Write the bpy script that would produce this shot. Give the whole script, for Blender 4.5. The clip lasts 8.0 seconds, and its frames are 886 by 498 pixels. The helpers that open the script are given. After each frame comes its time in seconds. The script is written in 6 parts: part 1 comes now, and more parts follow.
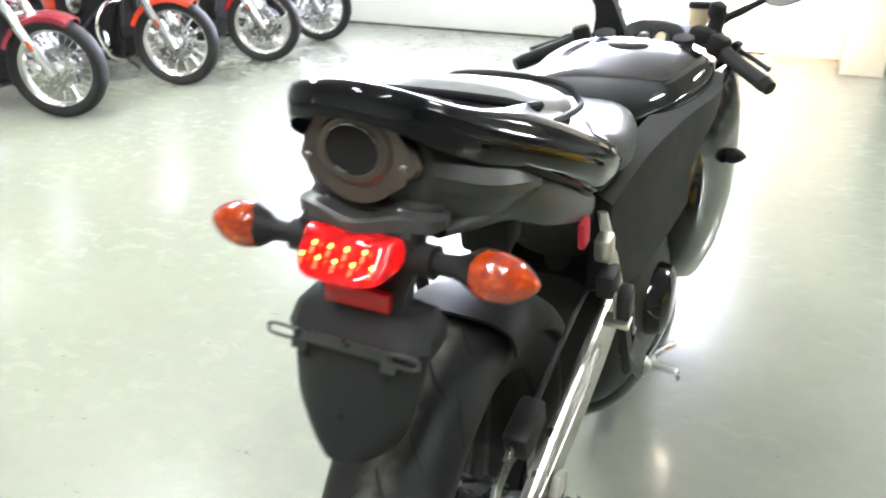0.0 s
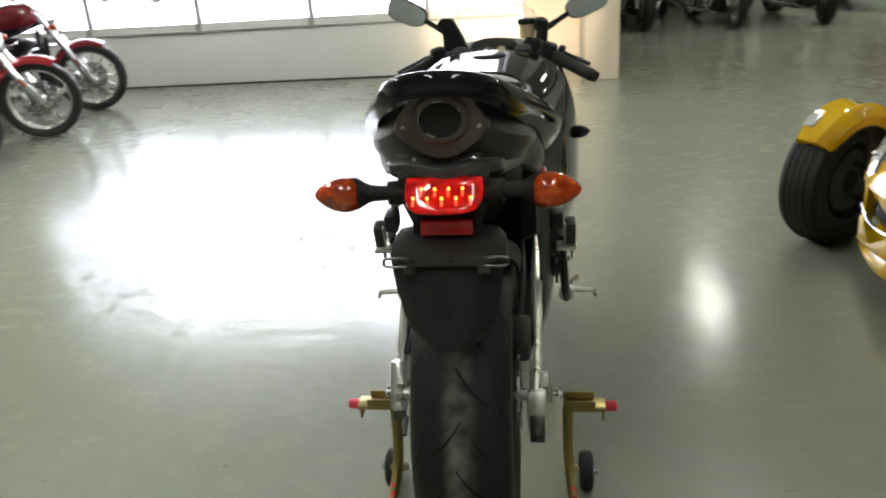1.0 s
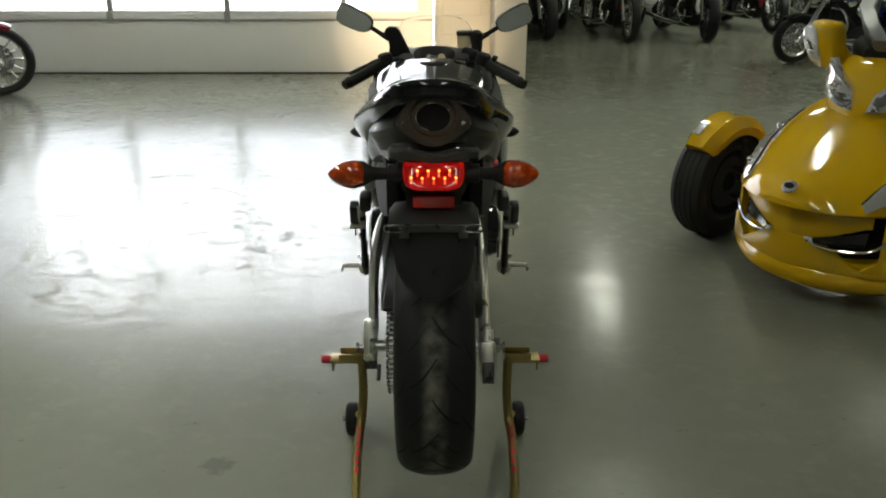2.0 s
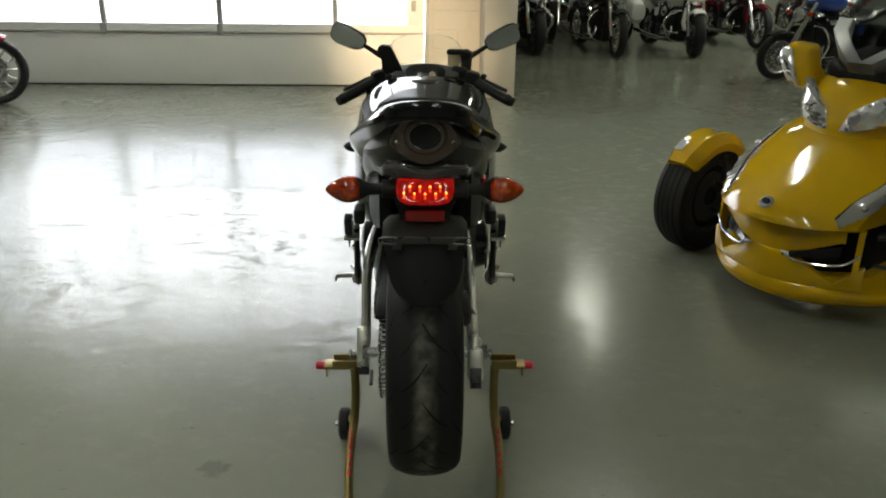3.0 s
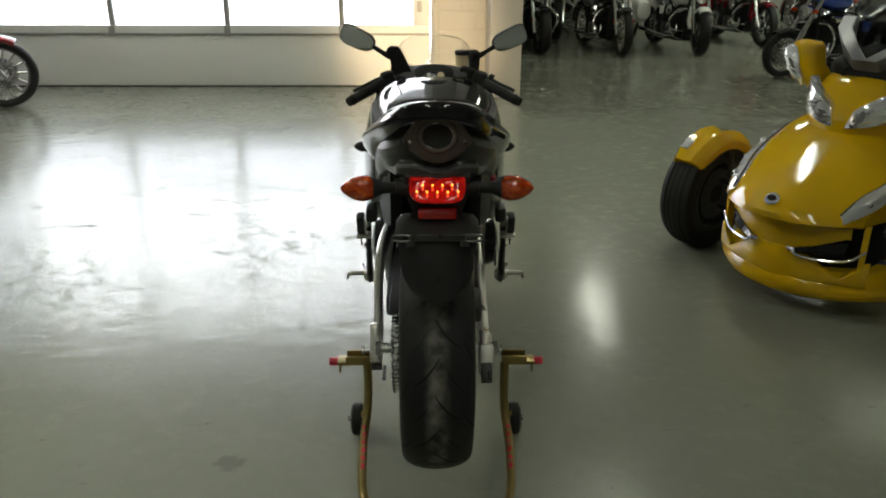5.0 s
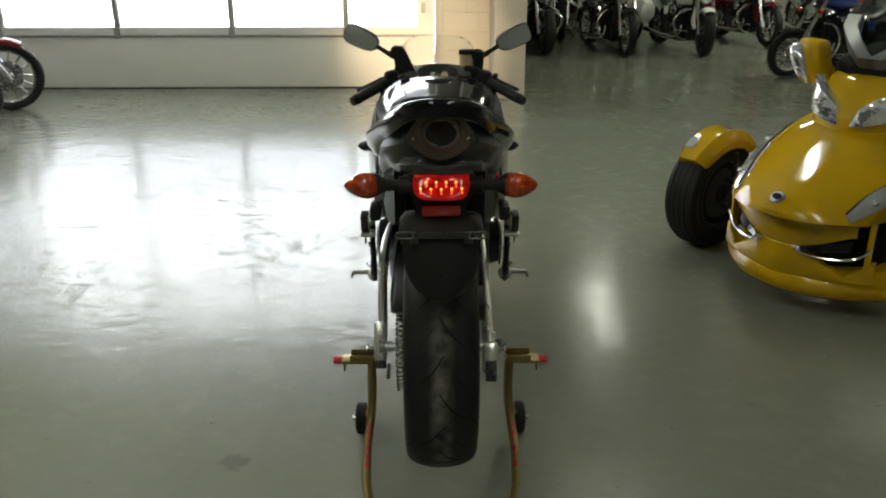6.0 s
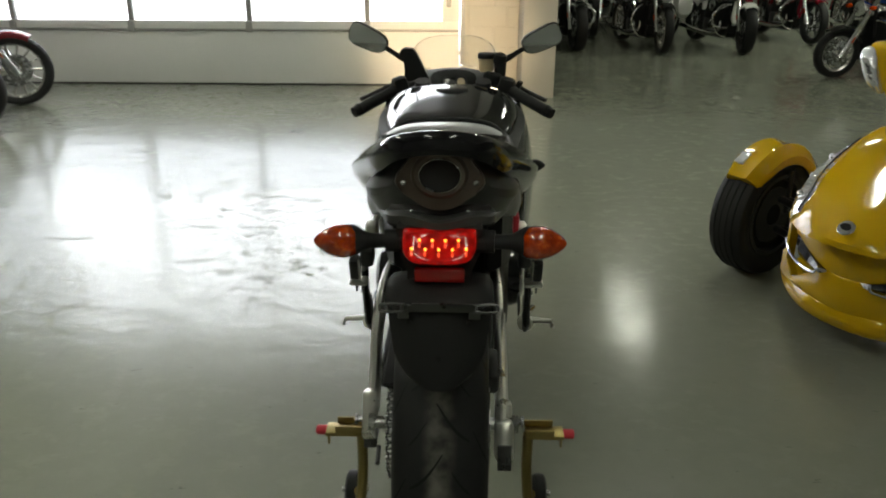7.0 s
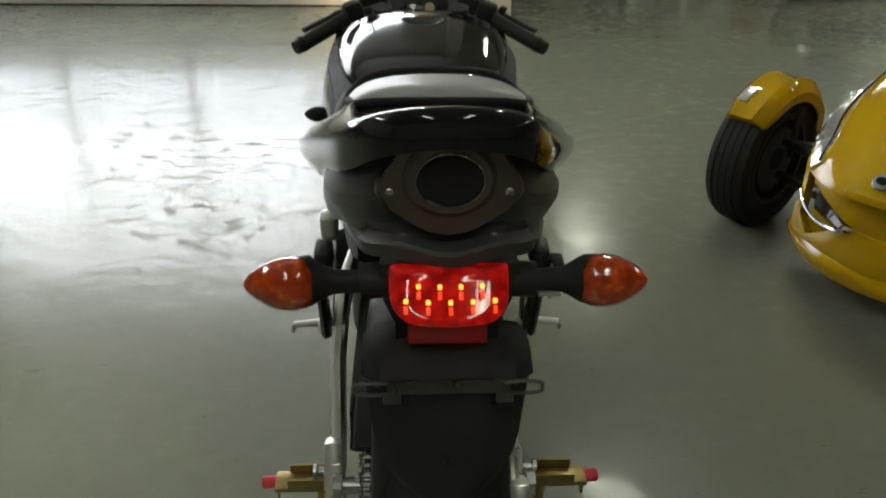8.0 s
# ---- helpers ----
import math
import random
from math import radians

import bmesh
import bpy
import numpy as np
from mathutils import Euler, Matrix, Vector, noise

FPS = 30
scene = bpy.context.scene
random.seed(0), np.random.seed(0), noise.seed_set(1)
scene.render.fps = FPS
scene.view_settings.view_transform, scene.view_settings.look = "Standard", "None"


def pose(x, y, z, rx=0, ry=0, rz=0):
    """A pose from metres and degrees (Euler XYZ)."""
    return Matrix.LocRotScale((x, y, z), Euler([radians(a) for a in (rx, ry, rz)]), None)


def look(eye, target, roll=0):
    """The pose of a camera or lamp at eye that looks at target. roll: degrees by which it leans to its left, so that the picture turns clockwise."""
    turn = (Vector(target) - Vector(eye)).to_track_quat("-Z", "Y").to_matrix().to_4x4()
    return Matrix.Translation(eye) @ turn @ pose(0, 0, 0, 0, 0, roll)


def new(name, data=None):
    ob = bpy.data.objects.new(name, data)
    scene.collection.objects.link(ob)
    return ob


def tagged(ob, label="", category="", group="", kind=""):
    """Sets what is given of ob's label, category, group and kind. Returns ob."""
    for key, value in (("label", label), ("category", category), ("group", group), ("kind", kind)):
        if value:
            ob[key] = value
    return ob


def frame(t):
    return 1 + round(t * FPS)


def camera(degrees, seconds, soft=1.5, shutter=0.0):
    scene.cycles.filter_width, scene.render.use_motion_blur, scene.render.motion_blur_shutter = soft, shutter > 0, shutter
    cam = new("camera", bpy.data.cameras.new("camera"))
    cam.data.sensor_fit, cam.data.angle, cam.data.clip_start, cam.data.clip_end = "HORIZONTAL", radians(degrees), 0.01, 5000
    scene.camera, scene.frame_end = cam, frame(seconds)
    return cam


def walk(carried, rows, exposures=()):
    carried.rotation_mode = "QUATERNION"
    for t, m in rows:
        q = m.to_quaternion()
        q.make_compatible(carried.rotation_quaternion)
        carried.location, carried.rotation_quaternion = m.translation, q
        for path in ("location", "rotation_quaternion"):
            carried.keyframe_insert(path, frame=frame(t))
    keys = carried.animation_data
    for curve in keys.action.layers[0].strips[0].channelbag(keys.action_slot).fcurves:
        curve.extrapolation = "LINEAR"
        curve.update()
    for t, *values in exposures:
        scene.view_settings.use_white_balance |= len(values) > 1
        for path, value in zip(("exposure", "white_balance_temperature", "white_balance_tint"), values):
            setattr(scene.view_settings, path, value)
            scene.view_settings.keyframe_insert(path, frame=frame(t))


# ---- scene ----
cam = camera(60.14, 8.0, soft=1.9, shutter=0.4)
# seconds, eye x, y, z, yaw, pitch, roll
ROWS = [
    (0, 0.4112, -1.0371, 1.3360, 25.768, -24.871, 0.016),
    (0.5, 0.3312, -1.3989, 1.3551, 17.484, -21.946, -0.969),
    (1, 0.1430, -1.5066, 1.3459, 7.802, -22.068, -3.868),
    (1.5, 0.0237, -1.6864, 1.3819, 1.184, -22.024, -1.074),
    (1.7, 0.0113, -1.7636, 1.3998, -0.000, -22.389, -0.385),
    (2.8, 0.0011, -1.8988, 1.4497, -1.072, -22.137, 0.399),
    (3, 0.0010, -1.9225, 1.4558, -1.413, -21.555, 0.635),
    (3.5, -0.0075, -1.9540, 1.4593, -0.884, -21.392, 0.647),
    (4, -0.0141, -1.9693, 1.4575, -1.009, -21.288, 0.867),
    (4.5, -0.0167, -1.9753, 1.4600, -1.127, -21.057, 0.749),
    (4.7, -0.0157, -1.9681, 1.4651, -1.212, -21.431, 0.418),
    (5.8, -0.0108, -1.9572, 1.4605, -0.593, -21.682, -0.162),
    (6, -0.0119, -1.9629, 1.4549, -0.578, -21.443, -0.090),
    (6.5, 0.0164, -1.8120, 1.4570, 0.972, -20.051, -1.654),
    (7, 0.0369, -1.5547, 1.4405, 1.553, -21.947, 0.107),
    (7.5, -0.0321, -1.2972, 1.4186, -2.264, -23.873, 0.330),
    (8, -0.0412, -1.0673, 1.3752, -3.022, -27.566, 0.880),
]
EXPOSURES = [(0.0, 5.22, 5850, 22), (0.5, 4.60, 6000, 19), (1.0, 3.76, 6250, 16), (1.5, 3.22, 6450, 13), (3.0, 2.94, 6500, 12), (8.0, 2.92, 6500, 12)]
walk(cam, [(t, pose(x, y, z, 90 + pitch, 0, yaw) @ pose(0, 0, 0, 0, 0, roll)) for t, x, y, z, yaw, pitch, roll in ROWS], EXPOSURES)

# ---- world and lights ----
world = bpy.data.worlds.new("world")
scene.world = world
world.use_nodes = True
wn = world.node_tree.nodes
sky = wn.new("ShaderNodeTexSky")
sky.sky_type, sky.sun_disc = "NISHITA", False
sky.sun_elevation, sky.sun_rotation = radians(45), radians(210)
sky.air_density, sky.dust_density = 1.0, 4.0
wn["Background"].inputs["Strength"].default_value = 0.15
grey = wn.new("ShaderNodeHueSaturation")  # a white winter overcast
grey.inputs["Saturation"].default_value = 0.22
world.node_tree.links.new(sky.outputs[0], grey.inputs["Color"])
world.node_tree.links.new(grey.outputs[0], wn["Background"].inputs[0])

sun = new("sun", bpy.data.lights.new("sun", "SUN"))
sun.data.energy, sun.data.angle, sun.data.color = 3.0, radians(8), (1.0, 0.97, 0.93)
sun.matrix_world = pose(0, 0, 20, 45, 0, -30)


def area(name, m, w, h, watts, colour):
    ob = new(name, bpy.data.lights.new(name, "AREA"))
    ob.data.shape, ob.data.size, ob.data.size_y, ob.data.energy, ob.data.color = "RECTANGLE", w, h, watts, colour
    ob.matrix_world = m
    return ob


# daylight through the upper panes of the garage door
area("door_daylight", pose(-2.50, 6.80, 2.16, -90, 0, 0), 4.72, 1.76, 15.0, (0.96, 0.98, 0.97))

# ---- materials ----
def mat(name, base, rough=0.5, metal=0.0, var=0.15, scale=6.0, fine=90.0, bump=0.05, coat=0.0, rvar=0.1, emit=None, trans=0.0, ior=1.45, spec=0.5):
    """Principled surface with colour, roughness and relief varied at two scales."""
    m = bpy.data.materials.new(name)
    m.use_nodes = True
    nt = m.node_tree
    p = nt.nodes["Principled BSDF"]
    co = nt.nodes.new("ShaderNodeTexCoord")

    def tex(s, d):
        n = nt.nodes.new("ShaderNodeTexNoise")
        n.inputs["Scale"].default_value, n.inputs["Detail"].default_value = s, d
        nt.links.new(co.outputs["Object"], n.inputs["Vector"])
        return n

    big, small = tex(scale, 5), tex(fine, 3)
    mix = nt.nodes.new("ShaderNodeMix")
    mix.data_type = "RGBA"
    a, b = [max(0, c * (1 - var)) for c in base], [min(1, c * (1 + var)) for c in base]
    mix.inputs["A"].default_value, mix.inputs["B"].default_value = (*a, 1), (*b, 1)
    avg = nt.nodes.new("ShaderNodeMath")
    avg.operation = "MULTIPLY_ADD"
    nt.links.new(small.outputs["Fac"], avg.inputs[0])
    avg.inputs[1].default_value = 0.4
    half = nt.nodes.new("ShaderNodeMath")
    half.operation = "MULTIPLY"
    half.inputs[1].default_value = 0.6
    nt.links.new(big.outputs["Fac"], half.inputs[0])
    nt.links.new(half.outputs[0], avg.inputs[2])
    nt.links.new(avg.outputs[0], mix.inputs["Factor"])
    nt.links.new(mix.outputs["Result"], p.inputs["Base Color"])
    rr = nt.nodes.new("ShaderNodeMapRange")
    rr.inputs["To Min"].default_value, rr.inputs["To Max"].default_value = max(0.0, rough - rvar), min(1.0, rough + rvar)
    nt.links.new(big.outputs["Fac"], rr.inputs["Value"])
    nt.links.new(rr.outputs[0], p.inputs["Roughness"])
    if bump:
        bn = nt.nodes.new("ShaderNodeBump")
        bn.inputs["Strength"].default_value, bn.inputs["Distance"].default_value = bump, 0.004
        nt.links.new(avg.outputs[0], bn.inputs["Height"])
        nt.links.new(bn.outputs[0], p.inputs["Normal"])
    p.inputs["Metallic"].default_value, p.inputs["Coat Weight"].default_value = metal, coat
    p.inputs["Coat Roughness"].default_value = 0.04
    p.inputs["Transmission Weight"].default_value, p.inputs["IOR"].default_value = trans, ior
    p.inputs["Specular IOR Level"].default_value = spec
    if emit:
        p.inputs["Emission Color"].default_value, p.inputs["Emission Strength"].default_value = (*emit[:3], 1), emit[3]
    return m


def floor_material():
    """Grey sealed concrete: cloudy tone, trowel waves under the sealer, small dark scuffs and two stains."""
    m = mat("sealed_concrete", (0.200, 0.209, 0.165), 0.25, var=0.14, scale=0.9, fine=14, bump=0.0, rvar=0.03, coat=0.32, spec=0.40)
    nt = m.node_tree
    p = nt.nodes["Principled BSDF"]
    co = next(n for n in nt.nodes if n.type == "TEX_COORD")

    def noise_at(scale, detail, stretch=(1, 1, 1)):
        mp = nt.nodes.new("ShaderNodeMapping")
        mp.inputs["Scale"].default_value = stretch
        nt.links.new(co.outputs["Object"], mp.inputs["Vector"])
        n = nt.nodes.new("ShaderNodeTexNoise")
        n.inputs["Scale"].default_value, n.inputs["Detail"].default_value, n.inputs["Roughness"].default_value = scale, detail, 0.65
        nt.links.new(mp.outputs[0], n.inputs["Vector"])
        return n

    def ramp(src, lo, hi, a, b):
        r = nt.nodes.new("ShaderNodeMapRange")
        r.inputs["From Min"].default_value, r.inputs["From Max"].default_value = lo, hi
        r.inputs["To Min"].default_value, r.inputs["To Max"].default_value = a, b
        nt.links.new(src, r.inputs["Value"])
        return r.outputs[0]

    def math_node(op, a, b):
        n = nt.nodes.new("ShaderNodeMath")
        n.operation = op
        for k, v in ((0, a), (1, b)):
            if isinstance(v, float):
                n.inputs[k].default_value = v
            else:
                nt.links.new(v, n.inputs[k])
        return n.outputs[0]

    chips = ramp(noise_at(11, 5, (1, 2.2, 1)).outputs["Fac"], 0.665, 0.72, 0.0, 0.5)
    base = p.inputs["Base Color"].links[0].from_socket
    mix = nt.nodes.new("ShaderNodeMix")
    mix.data_type = "RGBA"
    mix.inputs["B"].default_value = (0.07, 0.068, 0.06, 1)
    # two old dark stains
    blur = noise_at(24, 4)
    for sx, sy, rad in ((-0.628, -0.019, 0.050), (-1.30, 4.55, 0.085)):
        far = nt.nodes.new("ShaderNodeVectorMath")
        far.operation = "DISTANCE"
        far.inputs[1].default_value = (sx, sy, 0)
        nt.links.new(co.outputs["Object"], far.inputs[0])
        edge = math_node("ADD", far.outputs["Value"], math_node("MULTIPLY", math_node("SUBTRACT", blur.outputs["Fac"], 0.5), rad * 3.2))
        chips = math_node("MAXIMUM", chips, ramp(edge, rad * 0.45, rad, 0.38, 0.0))
    nt.links.new(chips, mix.inputs["Factor"])
    nt.links.new(base, mix.inputs["A"])
    nt.links.new(mix.outputs["Result"], p.inputs["Base Color"])
    p.inputs["Coat Roughness"].default_value = 0.075
    waves, peel = noise_at(4.5, 2), noise_at(26, 6)
    height = math_node("ADD", waves.outputs["Fac"], math_node("MULTIPLY", peel.outputs["Fac"], 0.20))
    # small flaked places where the sealer is dull
    flakes = math_node("MULTIPLY", ramp(noise_at(10, 6, (1, 1.5, 1)).outputs["Fac"], 0.51, 0.60, 0.0, 1.0), ramp(noise_at(1.4, 3).outputs["Fac"], 0.42, 0.56, 0.12, 1.0))
    nt.links.new(ramp(flakes, 0.0, 1.0, 0.38, 0.0), p.inputs["Coat Weight"])
    nt.links.new(ramp(flakes, 0.0, 1.0, 0.38, 0.06), p.inputs["Specular IOR Level"])
    height = math_node("SUBTRACT", height, math_node("MULTIPLY", flakes, 0.06))
    bn = nt.nodes.new("ShaderNodeBump")
    bn.inputs["Strength"].default_value, bn.inputs["Distance"].default_value = 0.30, 0.010
    nt.links.new(height, bn.inputs["Height"])
    nt.links.new(bn.outputs[0], p.inputs["Normal"])
    nt.links.new(bn.outputs[0], p.inputs["Coat Normal"])
    return m


M_FLOOR = floor_material()
M_PALEWALL = mat("pale_wall_paint", (0.44, 0.435, 0.40), 0.7, var=0.06, scale=3, fine=60, bump=0.15)
M_WALL = mat("painted_block", (0.50, 0.485, 0.44), 0.7, var=0.06, scale=3, fine=60, bump=0.15)
M_DOOR = mat("door_panel_paint", (0.84, 0.84, 0.82), 0.5, var=0.05, scale=2, fine=40, bump=0.03)
M_DOORRAIL = mat("door_rail_aluminium", (0.42, 0.42, 0.41), 0.5, metal=0.3, var=0.08)
M_RUBSEAL = mat("door_seal_rubber", (0.03, 0.03, 0.03), 0.8)
M_GREYWALL = mat("grey_wall_paint", (0.21, 0.22, 0.19), 0.7, var=0.08, scale=1.5, bump=0.1)
M_CEIL = mat("ceiling_deck", (0.48, 0.48, 0.45), 0.8, var=0.08, scale=1.0)
M_GLASS = mat("window_glass", (0.95, 0.97, 0.97), 0.02, var=0.0, bump=0, rvar=0.0, trans=1.0)
M_SNOW = mat("snowy_ground", (0.86, 0.87, 0.88), 0.8, var=0.06, scale=0.3, fine=4, bump=0.3)
M_TUBE = mat("fluorescent_tube", (0.9, 0.9, 0.9), 0.4, emit=(0.95, 1.0, 0.86, 2.5))
M_TRAY = mat("lamp_tray_enamel", (0.8, 0.8, 0.78), 0.4)

M_BLACK = mat("gloss_black_paint", (0.007, 0.007, 0.008), 0.10, var=0.2, bump=0.0, coat=0.5, rvar=0.04, spec=0.1)
M_PLASTIC = mat("black_plastic", (0.017, 0.017, 0.017), 0.55, var=0.3, scale=20, fine=300, bump=0.08, spec=0.18)
M_SATIN = mat("satin_dark_grey", (0.040, 0.040, 0.039), 0.34, var=0.2, scale=12, bump=0.03, spec=0.4)
M_SHROUD = mat("satin_black_plastic", (0.022, 0.022, 0.022), 0.40, var=0.2, scale=12, bump=0.03, spec=0.3)
M_TITAN = mat("exhaust_brown_steel", (0.112, 0.090, 0.077), 0.34, metal=0.8, var=0.25, scale=14, bump=0.03)
M_SOOT = mat("soot", (0.006, 0.006, 0.006), 0.9)
M_RUBBER = mat("tyre_rubber", (0.013, 0.013, 0.013), 0.58, var=0.3, scale=9, fine=120, bump=0.12, spec=0.3)
def worn_sheen_tyre():
    """Tyre rubber with a scrubbed crown, the sheen of the worn rubber painted on as lighter patches."""
    m = mat("scrubbed_sheen_tyre_rubber", (0.010, 0.010, 0.010), 0.55, var=0.3, scale=9, fine=120, bump=0.12, spec=0.3)
    nt = m.node_tree
    p = nt.nodes["Principled BSDF"]
    co = next(n for n in nt.nodes if n.type == "TEX_COORD")
    sep = nt.nodes.new("ShaderNodeSeparateXYZ")
    nt.links.new(co.outputs["Object"], sep.inputs[0])
    ab = nt.nodes.new("ShaderNodeMath")
    ab.operation = "ABSOLUTE"
    nt.links.new(sep.outputs["X"], ab.inputs[0])
    r = nt.nodes.new("ShaderNodeMapRange")
    r.interpolation_type = "SMOOTHSTEP"
    for k, v in (("From Min", 0.006), ("From Max", 0.036), ("To Min", 1.0), ("To Max", 0.0)):
        r.inputs[k].default_value = v
    nt.links.new(ab.outputs[0], r.inputs["Value"])
    ns = nt.nodes.new("ShaderNodeTexNoise")
    ns.inputs["Scale"].default_value, ns.inputs["Detail"].default_value = 22, 4
    nt.links.new(co.outputs["Object"], ns.inputs["Vector"])
    r2 = nt.nodes.new("ShaderNodeMapRange")
    r2.inputs["From Min"].default_value, r2.inputs["From Max"].default_value = 0.35, 0.68
    nt.links.new(ns.outputs["Fac"], r2.inputs["Value"])
    mul = nt.nodes.new("ShaderNodeMath")
    mul.operation = "MULTIPLY"
    nt.links.new(r.outputs[0], mul.inputs[0])
    nt.links.new(r2.outputs[0], mul.inputs[1])
    mix = nt.nodes.new("ShaderNodeMix")
    mix.data_type = "RGBA"
    nt.links.new(p.inputs["Base Color"].links[0].from_socket, mix.inputs["A"])
    mix.inputs["B"].default_value = (0.135, 0.128, 0.108, 1)
    nt.links.new(mul.outputs[0], mix.inputs["Factor"])
    nt.links.new(mix.outputs["Result"], p.inputs["Base Color"])
    return m


M_TREADWORNSHEEN = worn_sheen_tyre()
# near-black rubber that paints the shade inside tread grooves
M_GROOVESHADE = mat("groove_shade_rubber", (0.004, 0.004, 0.004), 0.9)
M_ALU = mat("swingarm_aluminium", (0.70, 0.69, 0.64), 0.30, metal=1.0, var=0.08, scale=15, fine=200, bump=0.03)
M_CASTALU = mat("cast_aluminium", (0.60, 0.59, 0.54), 0.34, metal=0.95, var=0.12, scale=25, fine=250, bump=0.06)
M_CHROME = mat("chrome", (0.80, 0.80, 0.80), 0.08, metal=1.0, var=0.03, bump=0, rvar=0.04)
M_STEEL = mat("steel", (0.40, 0.40, 0.39), 0.26, metal=1.0, var=0.1, scale=30)
M_DARKMETAL = mat("dark_engine_metal", (0.03, 0.03, 0.03), 0.45, metal=0.4, var=0.3, scale=20, bump=0.1)
def amber_lens():
    """Amber plastic with fine ribs over a bright reflector."""
    m = mat("amber_lens", (0.38, 0.048, 0.002), 0.10, var=0.2, scale=70, bump=0.0, coat=1.0)
    nt = m.node_tree
    p = nt.nodes["Principled BSDF"]
    co = next(n for n in nt.nodes if n.type == "TEX_COORD")
    ns = nt.nodes.new("ShaderNodeTexNoise")
    ns.inputs["Scale"].default_value, ns.inputs["Detail"].default_value = 75, 3
    nt.links.new(co.outputs["Object"], ns.inputs["Vector"])
    ramp = nt.nodes.new("ShaderNodeValToRGB")
    els = ramp.color_ramp.elements
    els[0].position, els[0].color = 0.36, (0.27, 0.022, 0.001, 1)
    els[1].position, els[1].color = 0.72, (0.62, 0.095, 0.004, 1)
    mid = els.new(0.55)
    mid.color = (0.40, 0.036, 0.001, 1)
    nt.links.new(ns.outputs["Fac"], ramp.inputs[0])
    nt.links.new(ramp.outputs[0], p.inputs["Base Color"])
    bn = nt.nodes.new("ShaderNodeBump")
    bn.inputs["Strength"].default_value, bn.inputs["Distance"].default_value = 0.35, 0.004
    nt.links.new(ns.outputs["Fac"], bn.inputs["Height"])
    nt.links.new(bn.outputs[0], p.inputs["Normal"])
    return m


M_AMBER = amber_lens()
def lit_lens():
    """Red lens over a faceted reflector, lit from inside by its diodes."""
    m = mat("red_lens", (0.22, 0.003, 0.003), 0.10, var=0.2, scale=40, bump=0.0, coat=0.45, spec=0.3)
    nt = m.node_tree
    p = nt.nodes["Principled BSDF"]
    co = next(n for n in nt.nodes if n.type == "TEX_COORD")
    cells = nt.nodes.new("ShaderNodeTexVoronoi")
    cells.inputs["Scale"].default_value = 85
    nt.links.new(co.outputs["Object"], cells.inputs["Vector"])
    r = nt.nodes.new("ShaderNodeMapRange")
    r.inputs["From Min"].default_value, r.inputs["From Max"].default_value = 0.15, 0.75
    r.inputs["To Min"].default_value, r.inputs["To Max"].default_value = 0.040, 0.004
    nt.links.new(cells.outputs["Distance"], r.inputs["Value"])
    nt.links.new(r.outputs[0], p.inputs["Emission Strength"])
    p.inputs["Emission Color"].default_value = (1.0, 0.012, 0.006, 1)
    return m


M_REDLENS = lit_lens()
M_LED = mat("lit_led", (1.0, 0.3, 0.1), 0.3, emit=(1.0, 0.19, 0.015, 0.6))
M_LEDTAIL = mat("led_glow_red", (0.9, 0.1, 0.05), 0.3, emit=(1.0, 0.05, 0.006, 0.12))
M_REFLECT = mat("red_reflector", (0.42, 0.010, 0.012), 0.2, var=0.1, fine=400, bump=0.05, coat=0.6)
M_VINYL = mat("seat_vinyl", (0.022, 0.022, 0.023), 0.30, var=0.15, scale=25, fine=400, bump=0.10, rvar=0.06)
M_GOLD = mat("zinc_yellow_steel", (0.27, 0.205, 0.075), 0.36, metal=0.85, var=0.25, scale=18, fine=120, bump=0.04)
M_REDRUB = mat("red_rubber", (0.60, 0.03, 0.05), 0.5, var=0.1)
M_MIRROR = mat("mirror_glass", (0.62, 0.66, 0.64), 0.03, metal=1.0, var=0.0, bump=0, rvar=0.02)
M_LEVER = M_DARKMETAL
M_FLUID = mat("brake_fluid_cup", (0.60, 0.48, 0.30), 0.3, var=0.1)
M_SCREEN = mat("clear_screen", (0.93, 0.95, 0.95), 0.03, var=0, bump=0, rvar=0.0, trans=1.0, ior=1.12)
M_CLEAREDGE = mat("clear_edge", (0.75, 0.78, 0.78), 0.15, var=0.05, bump=0, trans=0.3)
M_PAD = mat("pillion_vinyl", (0.24, 0.24, 0.245), 0.36, var=0.10, scale=25, fine=500, bump=0.12, rvar=0.05)
M_HEAD = mat("lit_headlamp", (1, 0.95, 0.85), 0.2, emit=(1.0, 0.80, 0.52, 4))

M_YELLOW = mat("pearl_yellow_paint", (0.50, 0.300, 0.002), 0.09, var=0.06, scale=3, fine=600, bump=0.0, coat=0.25, rvar=0.04)


def lamp_unit():
    """A clear cover over wavy chrome reflectors and dark recesses."""
    m = mat("headlamp_clear", (0.88, 0.89, 0.91), 0.06, metal=0.85, var=0.05, scale=30, bump=0.0, coat=1.0, rvar=0.04)
    nt = m.node_tree
    p = nt.nodes["Principled BSDF"]
    co = next(n for n in nt.nodes if n.type == "TEX_COORD")
    ns = nt.nodes.new("ShaderNodeTexNoise")
    ns.inputs["Scale"].default_value, ns.inputs["Detail"].default_value = 16, 2
    nt.links.new(co.outputs["Object"], ns.inputs["Vector"])
    bn = nt.nodes.new("ShaderNodeBump")
    bn.inputs["Strength"].default_value, bn.inputs["Distance"].default_value = 0.45, 0.03
    nt.links.new(ns.outputs["Fac"], bn.inputs["Height"])
    nt.links.new(bn.outputs[0], p.inputs["Normal"])
    return m


